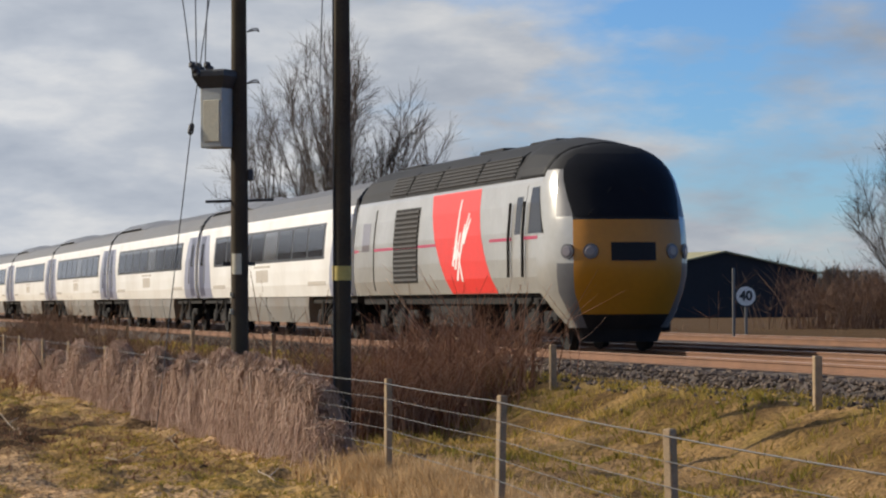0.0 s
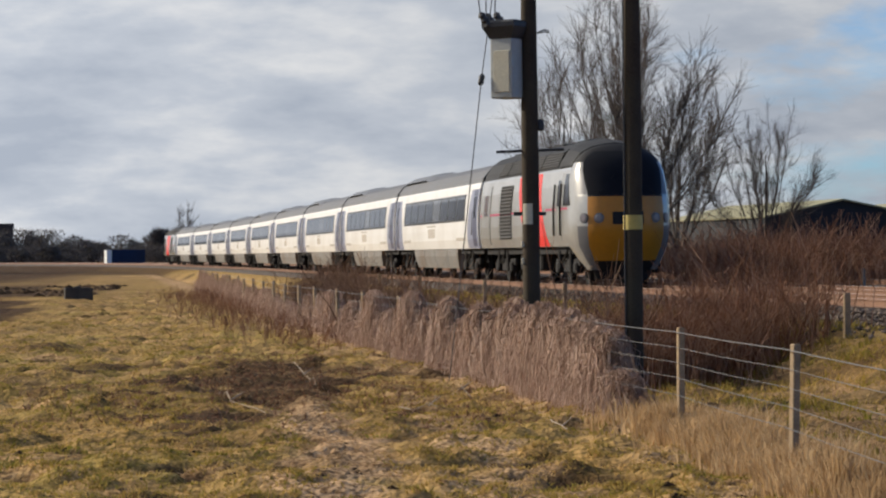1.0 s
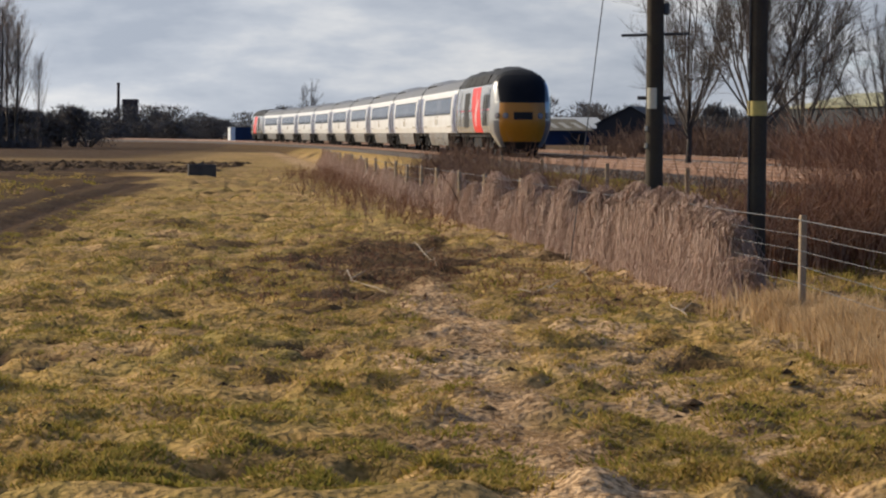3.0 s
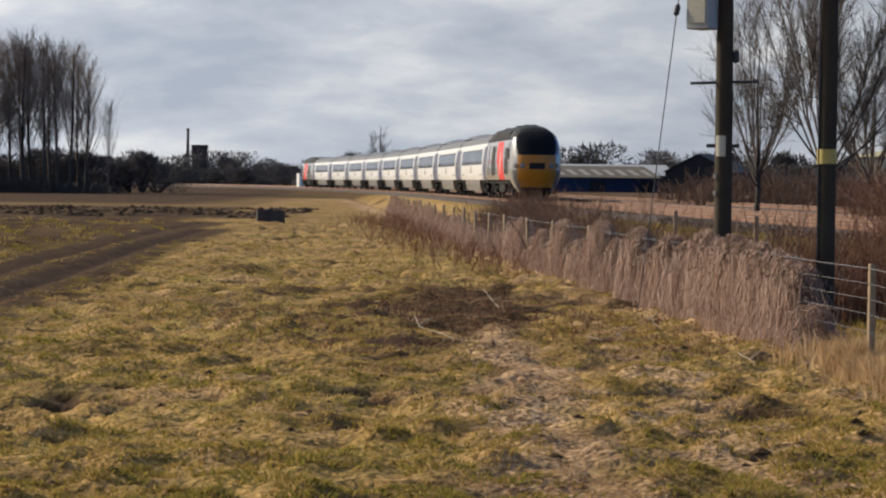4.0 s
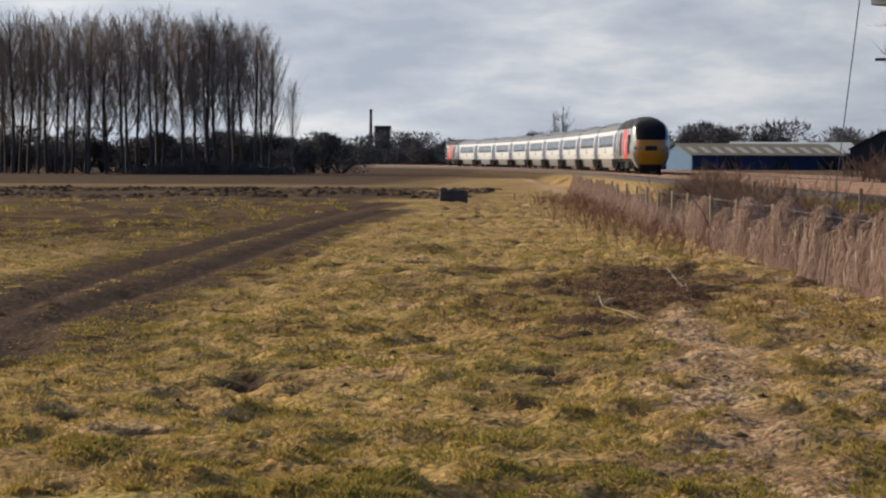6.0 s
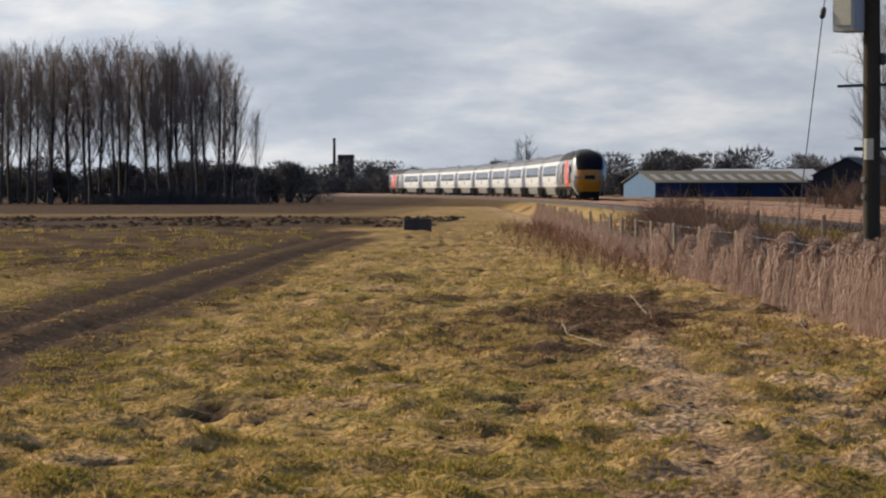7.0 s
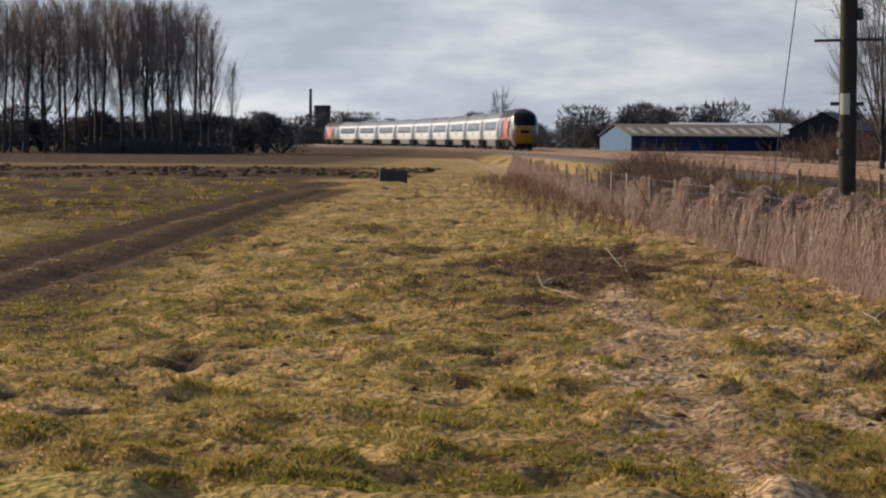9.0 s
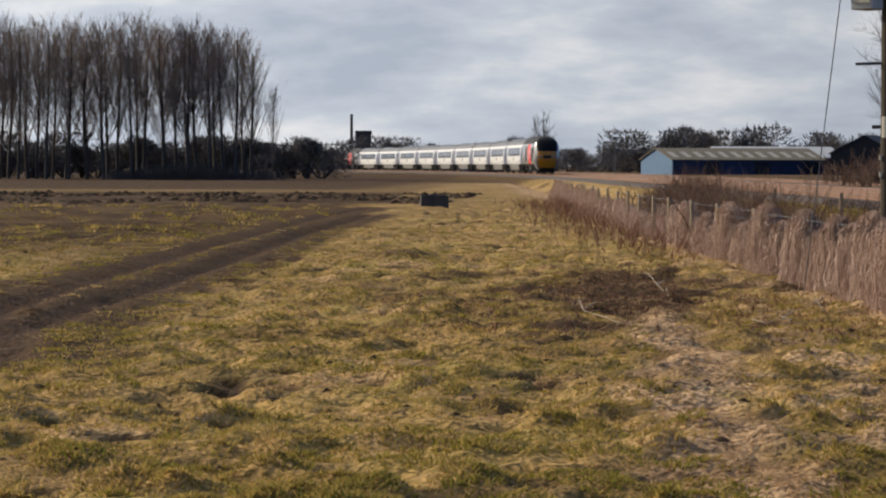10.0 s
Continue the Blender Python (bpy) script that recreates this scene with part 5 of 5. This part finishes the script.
def poplar_meshes(seed):
    """A straight trunk with steep limbs all the way up, of height 1."""
    rng = np.random.default_rng(seed)
    f = np.linspace(0, 1, 7)
    trunk = np.stack([0.012 * np.sin(5 * f + seed), 0.012 * np.cos(4 * f), f * 0.97 - 0.02], -1)
    limbs, lr, tw, tr = [], [], [], []
    for i in range(64):
        z = 0.20 + 0.68 * rng.random() ** 0.9
        a = rng.uniform(0, 6.28)
        ln = (0.42 * (1 - z) + 0.10) * rng.uniform(0.75, 1.1)
        lean = rng.uniform(0.26, 0.52)
        g = np.linspace(0, 1, 5)
        p = np.stack([math.cos(a) * lean * ln * g ** 0.85, math.sin(a) * lean * ln * g ** 0.85, z + ln * 0.92 * g], -1) + rng.normal(0, 0.004, (5, 3)) * g[:, None]
        limbs.append(p)
        lr.append(np.linspace(0.0020, 0.0008, 5) * (1.35 - 0.6 * z))
        for j in range(12):
            st = p[rng.integers(1, 5)]
            b = a + rng.normal(0, 1.1)
            l2 = ln * rng.uniform(0.18, 0.5)
            o2 = rng.uniform(0.15, 0.75)
            g3 = np.array([0, 1.0])
            tw.append(st + np.stack([math.cos(b) * o2 * l2 * g3, math.sin(b) * o2 * l2 * g3, l2 * 0.9 * g3], -1))
            tr.append(np.array([0.0010, 0.0004]))
    me_t = strands("trunk", [trunk], [np.linspace(0.0125, 0.003, 7)], M_BARK, "", "", 7)
    return me_t, strands("limbs", np.array(limbs), np.array(lr), M_POPLAR, "", "", 3), strands("twigs", np.array(tw), np.array(tr), M_POPLAR, "", "", 3)


POPLAR = [poplar_meshes(30 + i) for i in range(5)]
rng_p = random.Random(12)
for i in range(38):
    x = -78 + 38.5 * i / 37 + rng_p.uniform(-0.5, 0.5)
    y = 322 + (i % 3) * 5 + rng_p.uniform(-1.5, 1.5)
    h = 17.8 + rng_p.uniform(-1.2, 1.0) - (1.2 if i > 34 else 0)
    w = h * rng_p.uniform(0.85, 1.1)
    o = tree("poplar", POPLAR[i % 5], pose(x, y, 0, 0, 0, rng_p.uniform(0, 360)), "tall slender bare poplar in a dense row", "row of poplars")
    o.scale = (w, w, h)
o = tree("poplar", POPLAR[1], pose(-37.4, 330, 0, 0, 0, 40), "single slim young bare poplar beside the row", "row of poplars")
o.scale = (6.0, 6.0, 10.6)

scrub("poplar_undergrowth", [(-54 + 1.2 * i, 320 + (i % 3), 0.5 + 0.5 * math.sin(0.24 * i) ** 2) for i in range(15)], 80, 2.6, 1.2, "dark bramble undergrowth beneath the poplars", 0.035, 3, M_TWIG, seed=11, joints=3)
scrub("far_scrub", [(15.0 + 1.3 * (i % 4) + 0.45 * (i // 4), 82 + 3.6 * (i // 4) + 0.4 * (i % 4), 0.5 + 0.35 * ((i * 7) % 5) / 4) for i in range(28)], 125, 3.3, 1.2, "dense brown scrub beyond the railway", 0.015, 3, M_RUSSET, seed=12, joints=3)
scrub("right_scrub", [(41.5 + 1.6 * i, 128 + 2 * (i % 5), 0.8 + 0.3 * ((i * 3) % 4) / 3) for i in range(16)], 170, 4.0, 1.8, "dense brown winter thicket on the far side", 0.013, 4, seed=13, joints=3)


def far_tree_mesh(seed, w, h):
    """A twiggy rounded crown of many small clumps over a short trunk."""
    rng = np.random.default_rng(seed)
    lobes = [(rng.uniform(-0.35, 0.35) * w, rng.uniform(-0.3, 0.3) * w, h * rng.uniform(0.35, 0.75), w * rng.uniform(0.2, 0.34)) for _ in range(7)]
    n = 2300
    k = rng.integers(0, len(lobes), n)
    c = np.array(lobes)[k]
    d = rng.normal(0, 1, (n, 3))
    d /= np.linalg.norm(d, axis=1, keepdims=True)
    r = c[:, 3] * rng.uniform(0.1, 1.0, n) ** 0.45
    st = c[:, :3] + d * r[:, None] * (1, 1, 0.95)
    st[:, 2] = np.clip(st[:, 2], 0.02 * h, h)
    dirs = d + rng.normal(0, 0.35, (n, 3)) + (0, 0, 0.35)
    w = np.cross(dirs, rng.normal(0, 1, (n, 3)))
    w *= (0.013 * h * rng.uniform(0.6, 1.5, n) / (np.linalg.norm(w, axis=1) + 1e-9))[:, None]
    v = np.stack([st - w, st + w, st + dirs * 0.075 * h * rng.uniform(0.6, 1.5, (n, 1))], 1).reshape(-1, 3)
    me_c = mesh_of("crown", v, [(3 * q, 3 * q + 1, 3 * q + 2) for q in range(n)], M_FARTREE)
    t = np.array([[(x * f_, y * f_, z * f_) for f_ in (0.0, 0.4, 0.8)] for x, y, z, _ in lobes])
    me_t = strands("trunk", t, np.tile([0.03 * h, 0.025 * h, 0.015 * h], (len(lobes), 1)), M_BARK, "", "", 6)
    return me_t, me_c


M_FARTREE = island_mat("distant_winter_crown", [(0.085, 0.074, 0.067), (0.12, 0.103, 0.092), (0.16, 0.135, 0.12), (0.095, 0.09, 0.072)], 0.95)
FAR = [far_tree_mesh(60 + i, (9, 12, 8, 14)[i], (7.5, 8.5, 9.5, 7)[i]) for i in range(4)]
rng_f = random.Random(5)
for i in range(110):
    yy = rng_f.uniform(640, 900)
    az = -0.17 + 0.60 * i / 109
    k = rng_f.uniform(0.6, 1.15) * (1.2 if az > 0.02 else 0.95)
    o = tree("distant_tree", FAR[i % 4], pose(az * yy, yy, 0, 0, 0, rng_f.uniform(0, 360)), "distant dark bare tree on the skyline", "distant treeline")
    o.scale = (k, k, k)


for i in range(84):
    yy = rng_f.uniform(640, 760)
    az = 0.015 + 0.19 * i / 55 if i < 56 else -0.135 + 0.08 * (i - 56) / 27
    k = rng_f.uniform(0.55, 0.85) * (1.0 if i < 56 else 0.75)
    o = tree("distant_tree", FAR[i % 4], pose(az * yy, yy, -0.5, 0, 0, rng_f.uniform(0, 360)), "distant dark bare tree on the skyline", "distant treeline")
    o.scale = (k * 1.25, k * 1.25, k)
for i in range(110):
    yy = rng_f.uniform(540, 640)
    az = -0.24 + 0.56 * i / 109
    if -0.07 < az < 0.0 and yy < 600:
        yy += 60
    k = rng_f.uniform(0.42, 0.64)
    o = tree("distant_bush", FAR[i % 4], pose(az * yy, yy, -0.3, 0, 0, rng_f.uniform(0, 360)), "distant dark winter bush in a hedgerow", "distant hedgerow")
    o.scale = (k * 1.3, k * 1.3, k)
for i in range(48):
    x, y = -118 + 84 * i / 47, 352 + rng_f.uniform(-3, 6)
    k = rng_f.uniform(0.48, 0.72)
    o = tree("hedge_bush", FAR[i % 4], pose(x, y, -0.3, 0, 0, rng_f.uniform(0, 360)), "dark leafless bush behind the poplars", "bushes behind the poplars")
    o.scale = (k, k, k)
scrub("barn_scrub", [(14.5 + 1.0 * (i % 14) + 0.5 * (i // 14), 146 + 14 * (i // 14) + 2 * (i % 3), 0.55 + 0.2 * ((i * 5) % 3)) for i in range(28)], 95, 3.0, 1.1, "brown thicket beyond the railway", 0.022, 2, seed=15, joints=3)


def clods():
    """Dark clods and trodden lumps in the pasture."""
    rng = np.random.default_rng(77)
    n = 2600
    y = 14 + 70 * rng.random(n) ** 1.6
    x = rng.uniform(-0.27, 0.24, n) * y
    ok = (hash_noise(x, y, 1.5, 45) > 0.05) & (x < fence_x(y) - 0.3)
    x, y = x[ok], y[ok]
    z = terrain(x, y)
    big_y = rng.uniform(122, 166, 2600)
    big_x = rng.uniform(-46, -6.5, 2600)
    keep = hash_noise(big_x, big_y * 0.45, 3.0, 7) > -0.05
    x, y = np.r_[x, big_x[keep]], np.r_[y, big_y[keep]]
    z = terrain(x, y)
    base = np.array([(1, 0, 0), (0.5, 0.87, 0), (-0.5, 0.87, 0), (-1, 0, 0), (-0.5, -0.87, 0), (0.5, -0.87, 0), (0, 0, 1)], float)
    m = len(x)
    r = np.where(y > 120, rng.uniform(0.08, 0.30, m), rng.uniform(0.02, 0.055, m))
    v = base[None] * r[:, None, None] * rng.uniform(0.6, 1.35, (m, 7, 1)) * np.array([1.3, 1.0, 0.6])
    v += np.stack([x, y, z - 0.005], -1)[:, None]
    tri = [(i, (i + 1) % 6, 6) for i in range(6)]
    faces = [(a + 7 * k, b + 7 * k, c + 7 * k) for k in range(m) for a, b, c in tri]
    tagged(new("soil_clods", mesh_of("soil_clods", v.reshape(-1, 3), faces, M_CLOD)), "dark brown trodden soil clods in the grass", "soil", kind="stuff")


M_CLOD = island_mat("soil_clod", [(0.032, 0.017, 0.008), (0.062, 0.035, 0.016), (0.12, 0.072, 0.033)], 0.95)
clods()


def rubble():
    rng = np.random.default_rng(78)
    base = np.array([(1, 0, 0), (-1, 0, 0), (0, 1, 0), (0, -1, 0), (0, 0, 1), (0, 0, -1)], float)
    tri = [(0, 2, 4), (2, 1, 4), (1, 3, 4), (3, 0, 4), (2, 0, 5), (1, 2, 5), (3, 1, 5), (0, 3, 5)]
    v, f = [], []
    for i in range(140):
        x, y = 22.9 + rng.normal(0, 0.6), 113 + rng.normal(0, 0.6)
        p = base * rng.uniform(0.05, 0.16) * rng.uniform(0.7, 1.3, (6, 1)) + (x, y, ground_z(x, y) + rng.uniform(0.02, 0.28))
        f += [(a + len(v), b + len(v), c + len(v)) for a, b, c in tri]
        v += p.tolist()
    tagged(new("rubble_heap", mesh_of("rubble_heap", v, f, M_PALESTONE)), "low heap of pale broken rubble beyond the track", "rubble", kind="stuff")


M_PALESTONE = island_mat("pale_rubble", [(0.35, 0.34, 0.32), (0.55, 0.54, 0.52), (0.7, 0.69, 0.66)], 0.9)
rubble()


# ---- buildings and lineside things ----
M_BLUE = mat("blue_cladding", (0.012, 0.028, 0.075), 0.85, var=0.3, scale=0.6, fine=5, bump=0.05, dirt=(0.025, 0.025, 0.035), dirt_amount=0.6)
M_PALEBLUE = mat("pale_blue_gable", (0.075, 0.15, 0.25), 0.5, var=0.12, scale=0.8, fine=6, bump=0.0)
M_FIBRE = mat("weathered_fibre_cement", (0.16, 0.13, 0.085), 0.85, var=0.25, scale=0.5, fine=4, bump=0.1, dirt=(0.12, 0.10, 0.06), dirt_amount=0.6)
M_SKYLIGHT = mat("grp_rooflight", (0.26, 0.23, 0.17), 0.4, var=0.15, scale=1, fine=6, bump=0.0)
M_TIN = mat("pale_sheet_roof", (0.42, 0.42, 0.40), 0.45, var=0.12, scale=0.5, fine=4, bump=0.0)
M_TAR = mat("black_barn_cladding", (0.012, 0.013, 0.016), 0.8, var=0.25, scale=0.5, fine=5, bump=0.1)
M_LICHEN = mat("lichen_sheet_roof", (0.30, 0.28, 0.16), 0.85, var=0.2, scale=0.4, fine=4, bump=0.1)
M_BRICK = mat("sooty_brick", (0.07, 0.05, 0.045), 0.9, var=0.25, scale=1, fine=8, bump=0.1)
M_CONC = mat("dark_wet_concrete", (0.05, 0.042, 0.036), 0.85, var=0.35, scale=3, fine=25, bump=0.3, dirt=(0.10, 0.085, 0.06), dirt_amount=0.5)
M_SIGN = mat("white_sign_face", (0.75, 0.74, 0.70), 0.4, var=0.06, bump=0.0)
M_INK = mat("black_sign_ink", (0.02, 0.02, 0.02), 0.5, var=0.1, bump=0.0)


def gabled(name, label, m, length, depth, eave, ridge, wall, gable, roof, lights=0, bays=0):
    """A shed with its ridge along local x: walls, gables, two roof slopes with overhang, rooflights, doors."""
    ob = thing(name, label, "shed", m)
    h = depth / 2
    for s in (-1, 1):
        bm = bmesh.new()
        add_box(bm, 0, length, s * h - 0.1, s * h + 0.1, -0.5, eave)
        part("wall", bm, wall, ob)
        bm = bmesh.new()
        x = 0 if s < 0 else length
        loft(bm, [[(x + dx, y, z) for y, z in ((-h, -0.5), (-h, eave), (0, ridge), (h, eave), (h, -0.5))] for dx in (-0.1, 0.1)], closed=True, cap=True)
        part("gable", bm, gable, ob)
        bm = bmesh.new()
        o = 0.35
        k = (ridge - eave) / h
        loft(bm, [[(xx, s * (h + o), eave - k * o), (xx, 0, ridge), (xx, 0, ridge + 0.12), (xx, s * (h + o), eave - k * o + 0.12)] for xx in (-0.4, length + 0.4)], closed=True, cap=True)
        r = part("roof", bm, roof, ob)
        for i in range(lights):
            x0 = length * (i + 0.5) / lights
            bm = bmesh.new()
            pts = [(x0 + a, s * h * f, eave + (ridge - eave) * (1 - f) + 0.14) for a, f in ((-0.5, 0.85), (0.5, 0.85), (0.5, 0.35), (-0.5, 0.35))]
            loft(bm, [[Vector(p) - Vector((0, 0, 0.05)) for p in pts], [Vector(p) for p in pts]], closed=True, cap=True)
            part("rooflight", bm, M_SKYLIGHT, r)
    for i in range(bays):
        bm = bmesh.new()
        x0 = length * (i + 0.5) / bays
        add_box(bm, x0 - length / bays * 0.3, x0 + length / bays * 0.3, -h - 0.16, -h - 0.09, 0, eave * 0.85)
        part("bay_door", bm, M_TAR if i % 2 else M_BLUE, ob, "dark sliding bay door")
    return ob


gabled("blue_shed", "long low blue shed with weathered roof and rooflights", pose(10.2, 447, 0.1, 0, 0, 22), 26, 12.5, 2.55, 4.3, M_BLUE, M_PALEBLUE, M_FIBRE, 12, 6)
gabled("grey_roof_shed", "shed with pale grey sheet roof behind a blue one", pose(20, 470, 0.1, 0, 0, 14), 20, 12, 3.0, 4.7, M_TAR, M_TAR, M_TIN, 0, 0)
gabled("dark_shed", "dark low shed among trees beyond the railway", pose(41, 430, 0.1, 0, 0, 75), 22, 10, 3.6, 6.2, M_TAR, M_TAR, M_TAR)
gabled("black_barn", "large black gabled barn with lichen-covered roof", pose(47.6, 220, 0.1, 0, 0, 97), 30, 12.2, 4.2, 5.45, M_TAR, M_TAR, M_LICHEN)
gabled("black_barn", "large black gabled barn with lichen-covered roof", pose(62.3, 221, 0.1, 0, 0, 97), 34, 16.2, 3.8, 5.5, M_TAR, M_TAR, M_LICHEN)


def chimney():
    ob = thing("factory_chimney", "tall dark brick factory chimney on the skyline", "chimney", pose(-76.8, 900, 0))
    bm = bmesh.new()
    add_tube(bm, [(0, 0, -1), (0, 0, 17.2), (0, 0, 17.3), (0, 0, 17.9)], [0.62, 0.42, 0.52, 0.5], 14)
    part("shaft", bm, M_BRICK, ob)
    ob = thing("water_tower", "square dark brick tower beside a chimney", "tower", pose(-73.2, 903, 0))
    bm = bmesh.new()
    add_box(bm, -2.3, 2.3, -2.3, 2.3, -1, 11.4, 0.1)
    part("wall", bm, M_BRICK, ob)
    bm = bmesh.new()
    add_box(bm, -2.5, 2.5, -2.5, 2.5, 11.4, 12.7, 0.1)
    part("tank", bm, M_BRICK, ob)
    for x in (-1.2, 0, 1.2):
        bm = bmesh.new()
        add_box(bm, x - 0.3, x + 0.3, -2.36, -2.29, 8.6, 10)
        part("window", bm, M_INK, ob)


chimney()


def container():
    ob = thing("freight_container", "blue freight container with a white end", "container", pose(-17.0, 430, 0.1, 0, 0, 12))
    bm = bmesh.new()
    add_box(bm, -2.2, 2.9, -1.2, 1.2, 0.1, 2.7, 0.03)
    body = part("body", bm, M_BLUE, ob)
    for i in range(16):
        bm = bmesh.new()
        add_box(bm, -2.1 + 0.31 * i, -1.97 + 0.31 * i, -1.235, -1.2, 0.2, 2.6)
        part("rib", bm, M_BLUE, body)
    bm = bmesh.new()
    add_box(bm, -2.95, -2.205, -1.18, 1.18, 0.1, 2.66, 0.03)
    part("end_panel", bm, M_SIGN, ob, "white end")


container()


def trough():
    ob = thing("field_trough", "dark rectangular concrete trough standing in the pasture", "trough", pose(-6.29, 112.6, 0, 0, 0, 6))
    bm = bmesh.new()
    for x0, x1, y0, y1 in ((-0.55, 0.55, -0.4, -0.3), (-0.55, 0.55, 0.3, 0.4), (-0.55, -0.45, -0.3, 0.3), (0.45, 0.55, -0.3, 0.3)):
        add_box(bm, x0, x1, y0, y1, -0.05, 0.50, 0.015)
    part("basin", bm, M_CONC, ob)
    bm = bmesh.new()
    add_box(bm, -0.46, 0.46, -0.31, 0.31, 0.02, 0.4)
    part("filling", bm, M_CONC, ob)
    bm = bmesh.new()
    add_box(bm, -0.2, 0.1, -0.1, 0.25, 0.39, 0.56, 0.03)
    part("valve_box", bm, M_CONC, ob)


trough()


def text(parent, body, size, x, y, z, material, name):
    cu = bpy.data.curves.new(name, "FONT")
    cu.body, cu.size, cu.align_x, cu.align_y, cu.extrude, cu.offset = body, size, "CENTER", "CENTER", 0.004, 0.012
    tmp = bpy.data.objects.new(name, cu)
    me = bpy.data.meshes.new_from_object(tmp)
    bpy.data.objects.remove(tmp)
    me.materials.clear()
    me.materials.append(material)
    o = new(name, me)
    o.parent = parent
    o.matrix_basis = pose(x, y, z, 90, 0, 0)
    return o


def speed_sign():
    x, y = 20.95, 72.2
    g = ground_z(x, y)
    ob = thing("speed_sign", "round white railway speed sign reading 40", "sign", pose(x, y, g, 0, 0, -16))
    bm = bmesh.new()
    add_tube(bm, [(0, 0.04, -0.3), (0, 0.04, 1.75 - g)], 0.04, 8)
    part("post", bm, M_WIRE, ob)
    bm = bmesh.new()
    add_tube(bm, [(0, 0.0, 1.81 - g), (0, -0.02, 1.81 - g)], 0.30, 28)
    rim = part("rim", bm, M_INK, ob, "black rim")
    bm = bmesh.new()
    add_tube(bm, [(0, -0.02, 1.81 - g), (0, -0.026, 1.81 - g)], 0.255, 28)
    part("face", bm, M_SIGN, rim)
    text(ob, "40", 0.34, 0, -0.032, 1.81 - g, M_INK, "numeral")


speed_sign()


def signal_post(x, y, h, label):
    g = ground_z(x, y)
    ob = thing("signal_post", label, "signal", pose(x, y, g))
    bm = bmesh.new()
    add_tube(bm, [(0, 0, -0.3), (0, 0, h - g)], 0.05, 8)
    part("post", bm, M_WIRE, ob)
    bm = bmesh.new()
    add_box(bm, -0.2, 0.2, -0.1, 0.1, h - g - 0.12, h - g + 0.14, 0.05)
    part("head", bm, M_DARKSTEEL, ob, "dark signal head")


signal_post(2.17, 270, 4.3, "grey lineside signal post with a dark head")


def marker_post(x, y, h, r, label):
    g = ground_z(x, y)
    ob = thing("marker_post", label, "post", pose(x, y, g), "marker posts")
    bm = bmesh.new()
    add_tube(bm, [(0, 0, -0.3), (0, 0, h - g)], r, 8)
    part("stake", bm, M_WIRE, ob)


marker_post(19.7, 69.0, 2.52, 0.035, "tall thin grey steel post beside the sidings")
for i in range(6):
    s = 6 + 5.5 * i
    x, y, _h0 = track(s, 7.0 + 0.4 * (i % 2))
    marker_post(x, y, 1.15, 0.05, "short pale marker post along the sidings")


def relay_box():
    ob = thing("track_box", "small dark steel box fixed beside the rail", "track box", pose(*track(-33.3, -1.12)[:2], 0.6, 0, 0, 5))
    bm = bmesh.new()
    add_box(bm, -0.16, 0.16, -0.4, 0.4, 0.0, 0.24, 0.03)
    part("case", bm, M_RUST, ob)


relay_box()


# ---- what moves ----
def motions():
    for car, c, turn in CARS:
        half = 8.0 if c > 0 and c < 207 else 5.1
        rows = []
        for i in range(41):
            t = i * 0.25
            s = 24.95 * t - 0.06 * t * t + c
            a, b = track(s - half), track(s + half)
            h = math.degrees(math.atan2(a[0] - b[0], b[1] - a[1]))
            rows.append((t, pose((a[0] + b[0]) / 2, (a[1] + b[1]) / 2, RAIL, 0, 0, h + turn)))
        walk(car, rows)


motions()
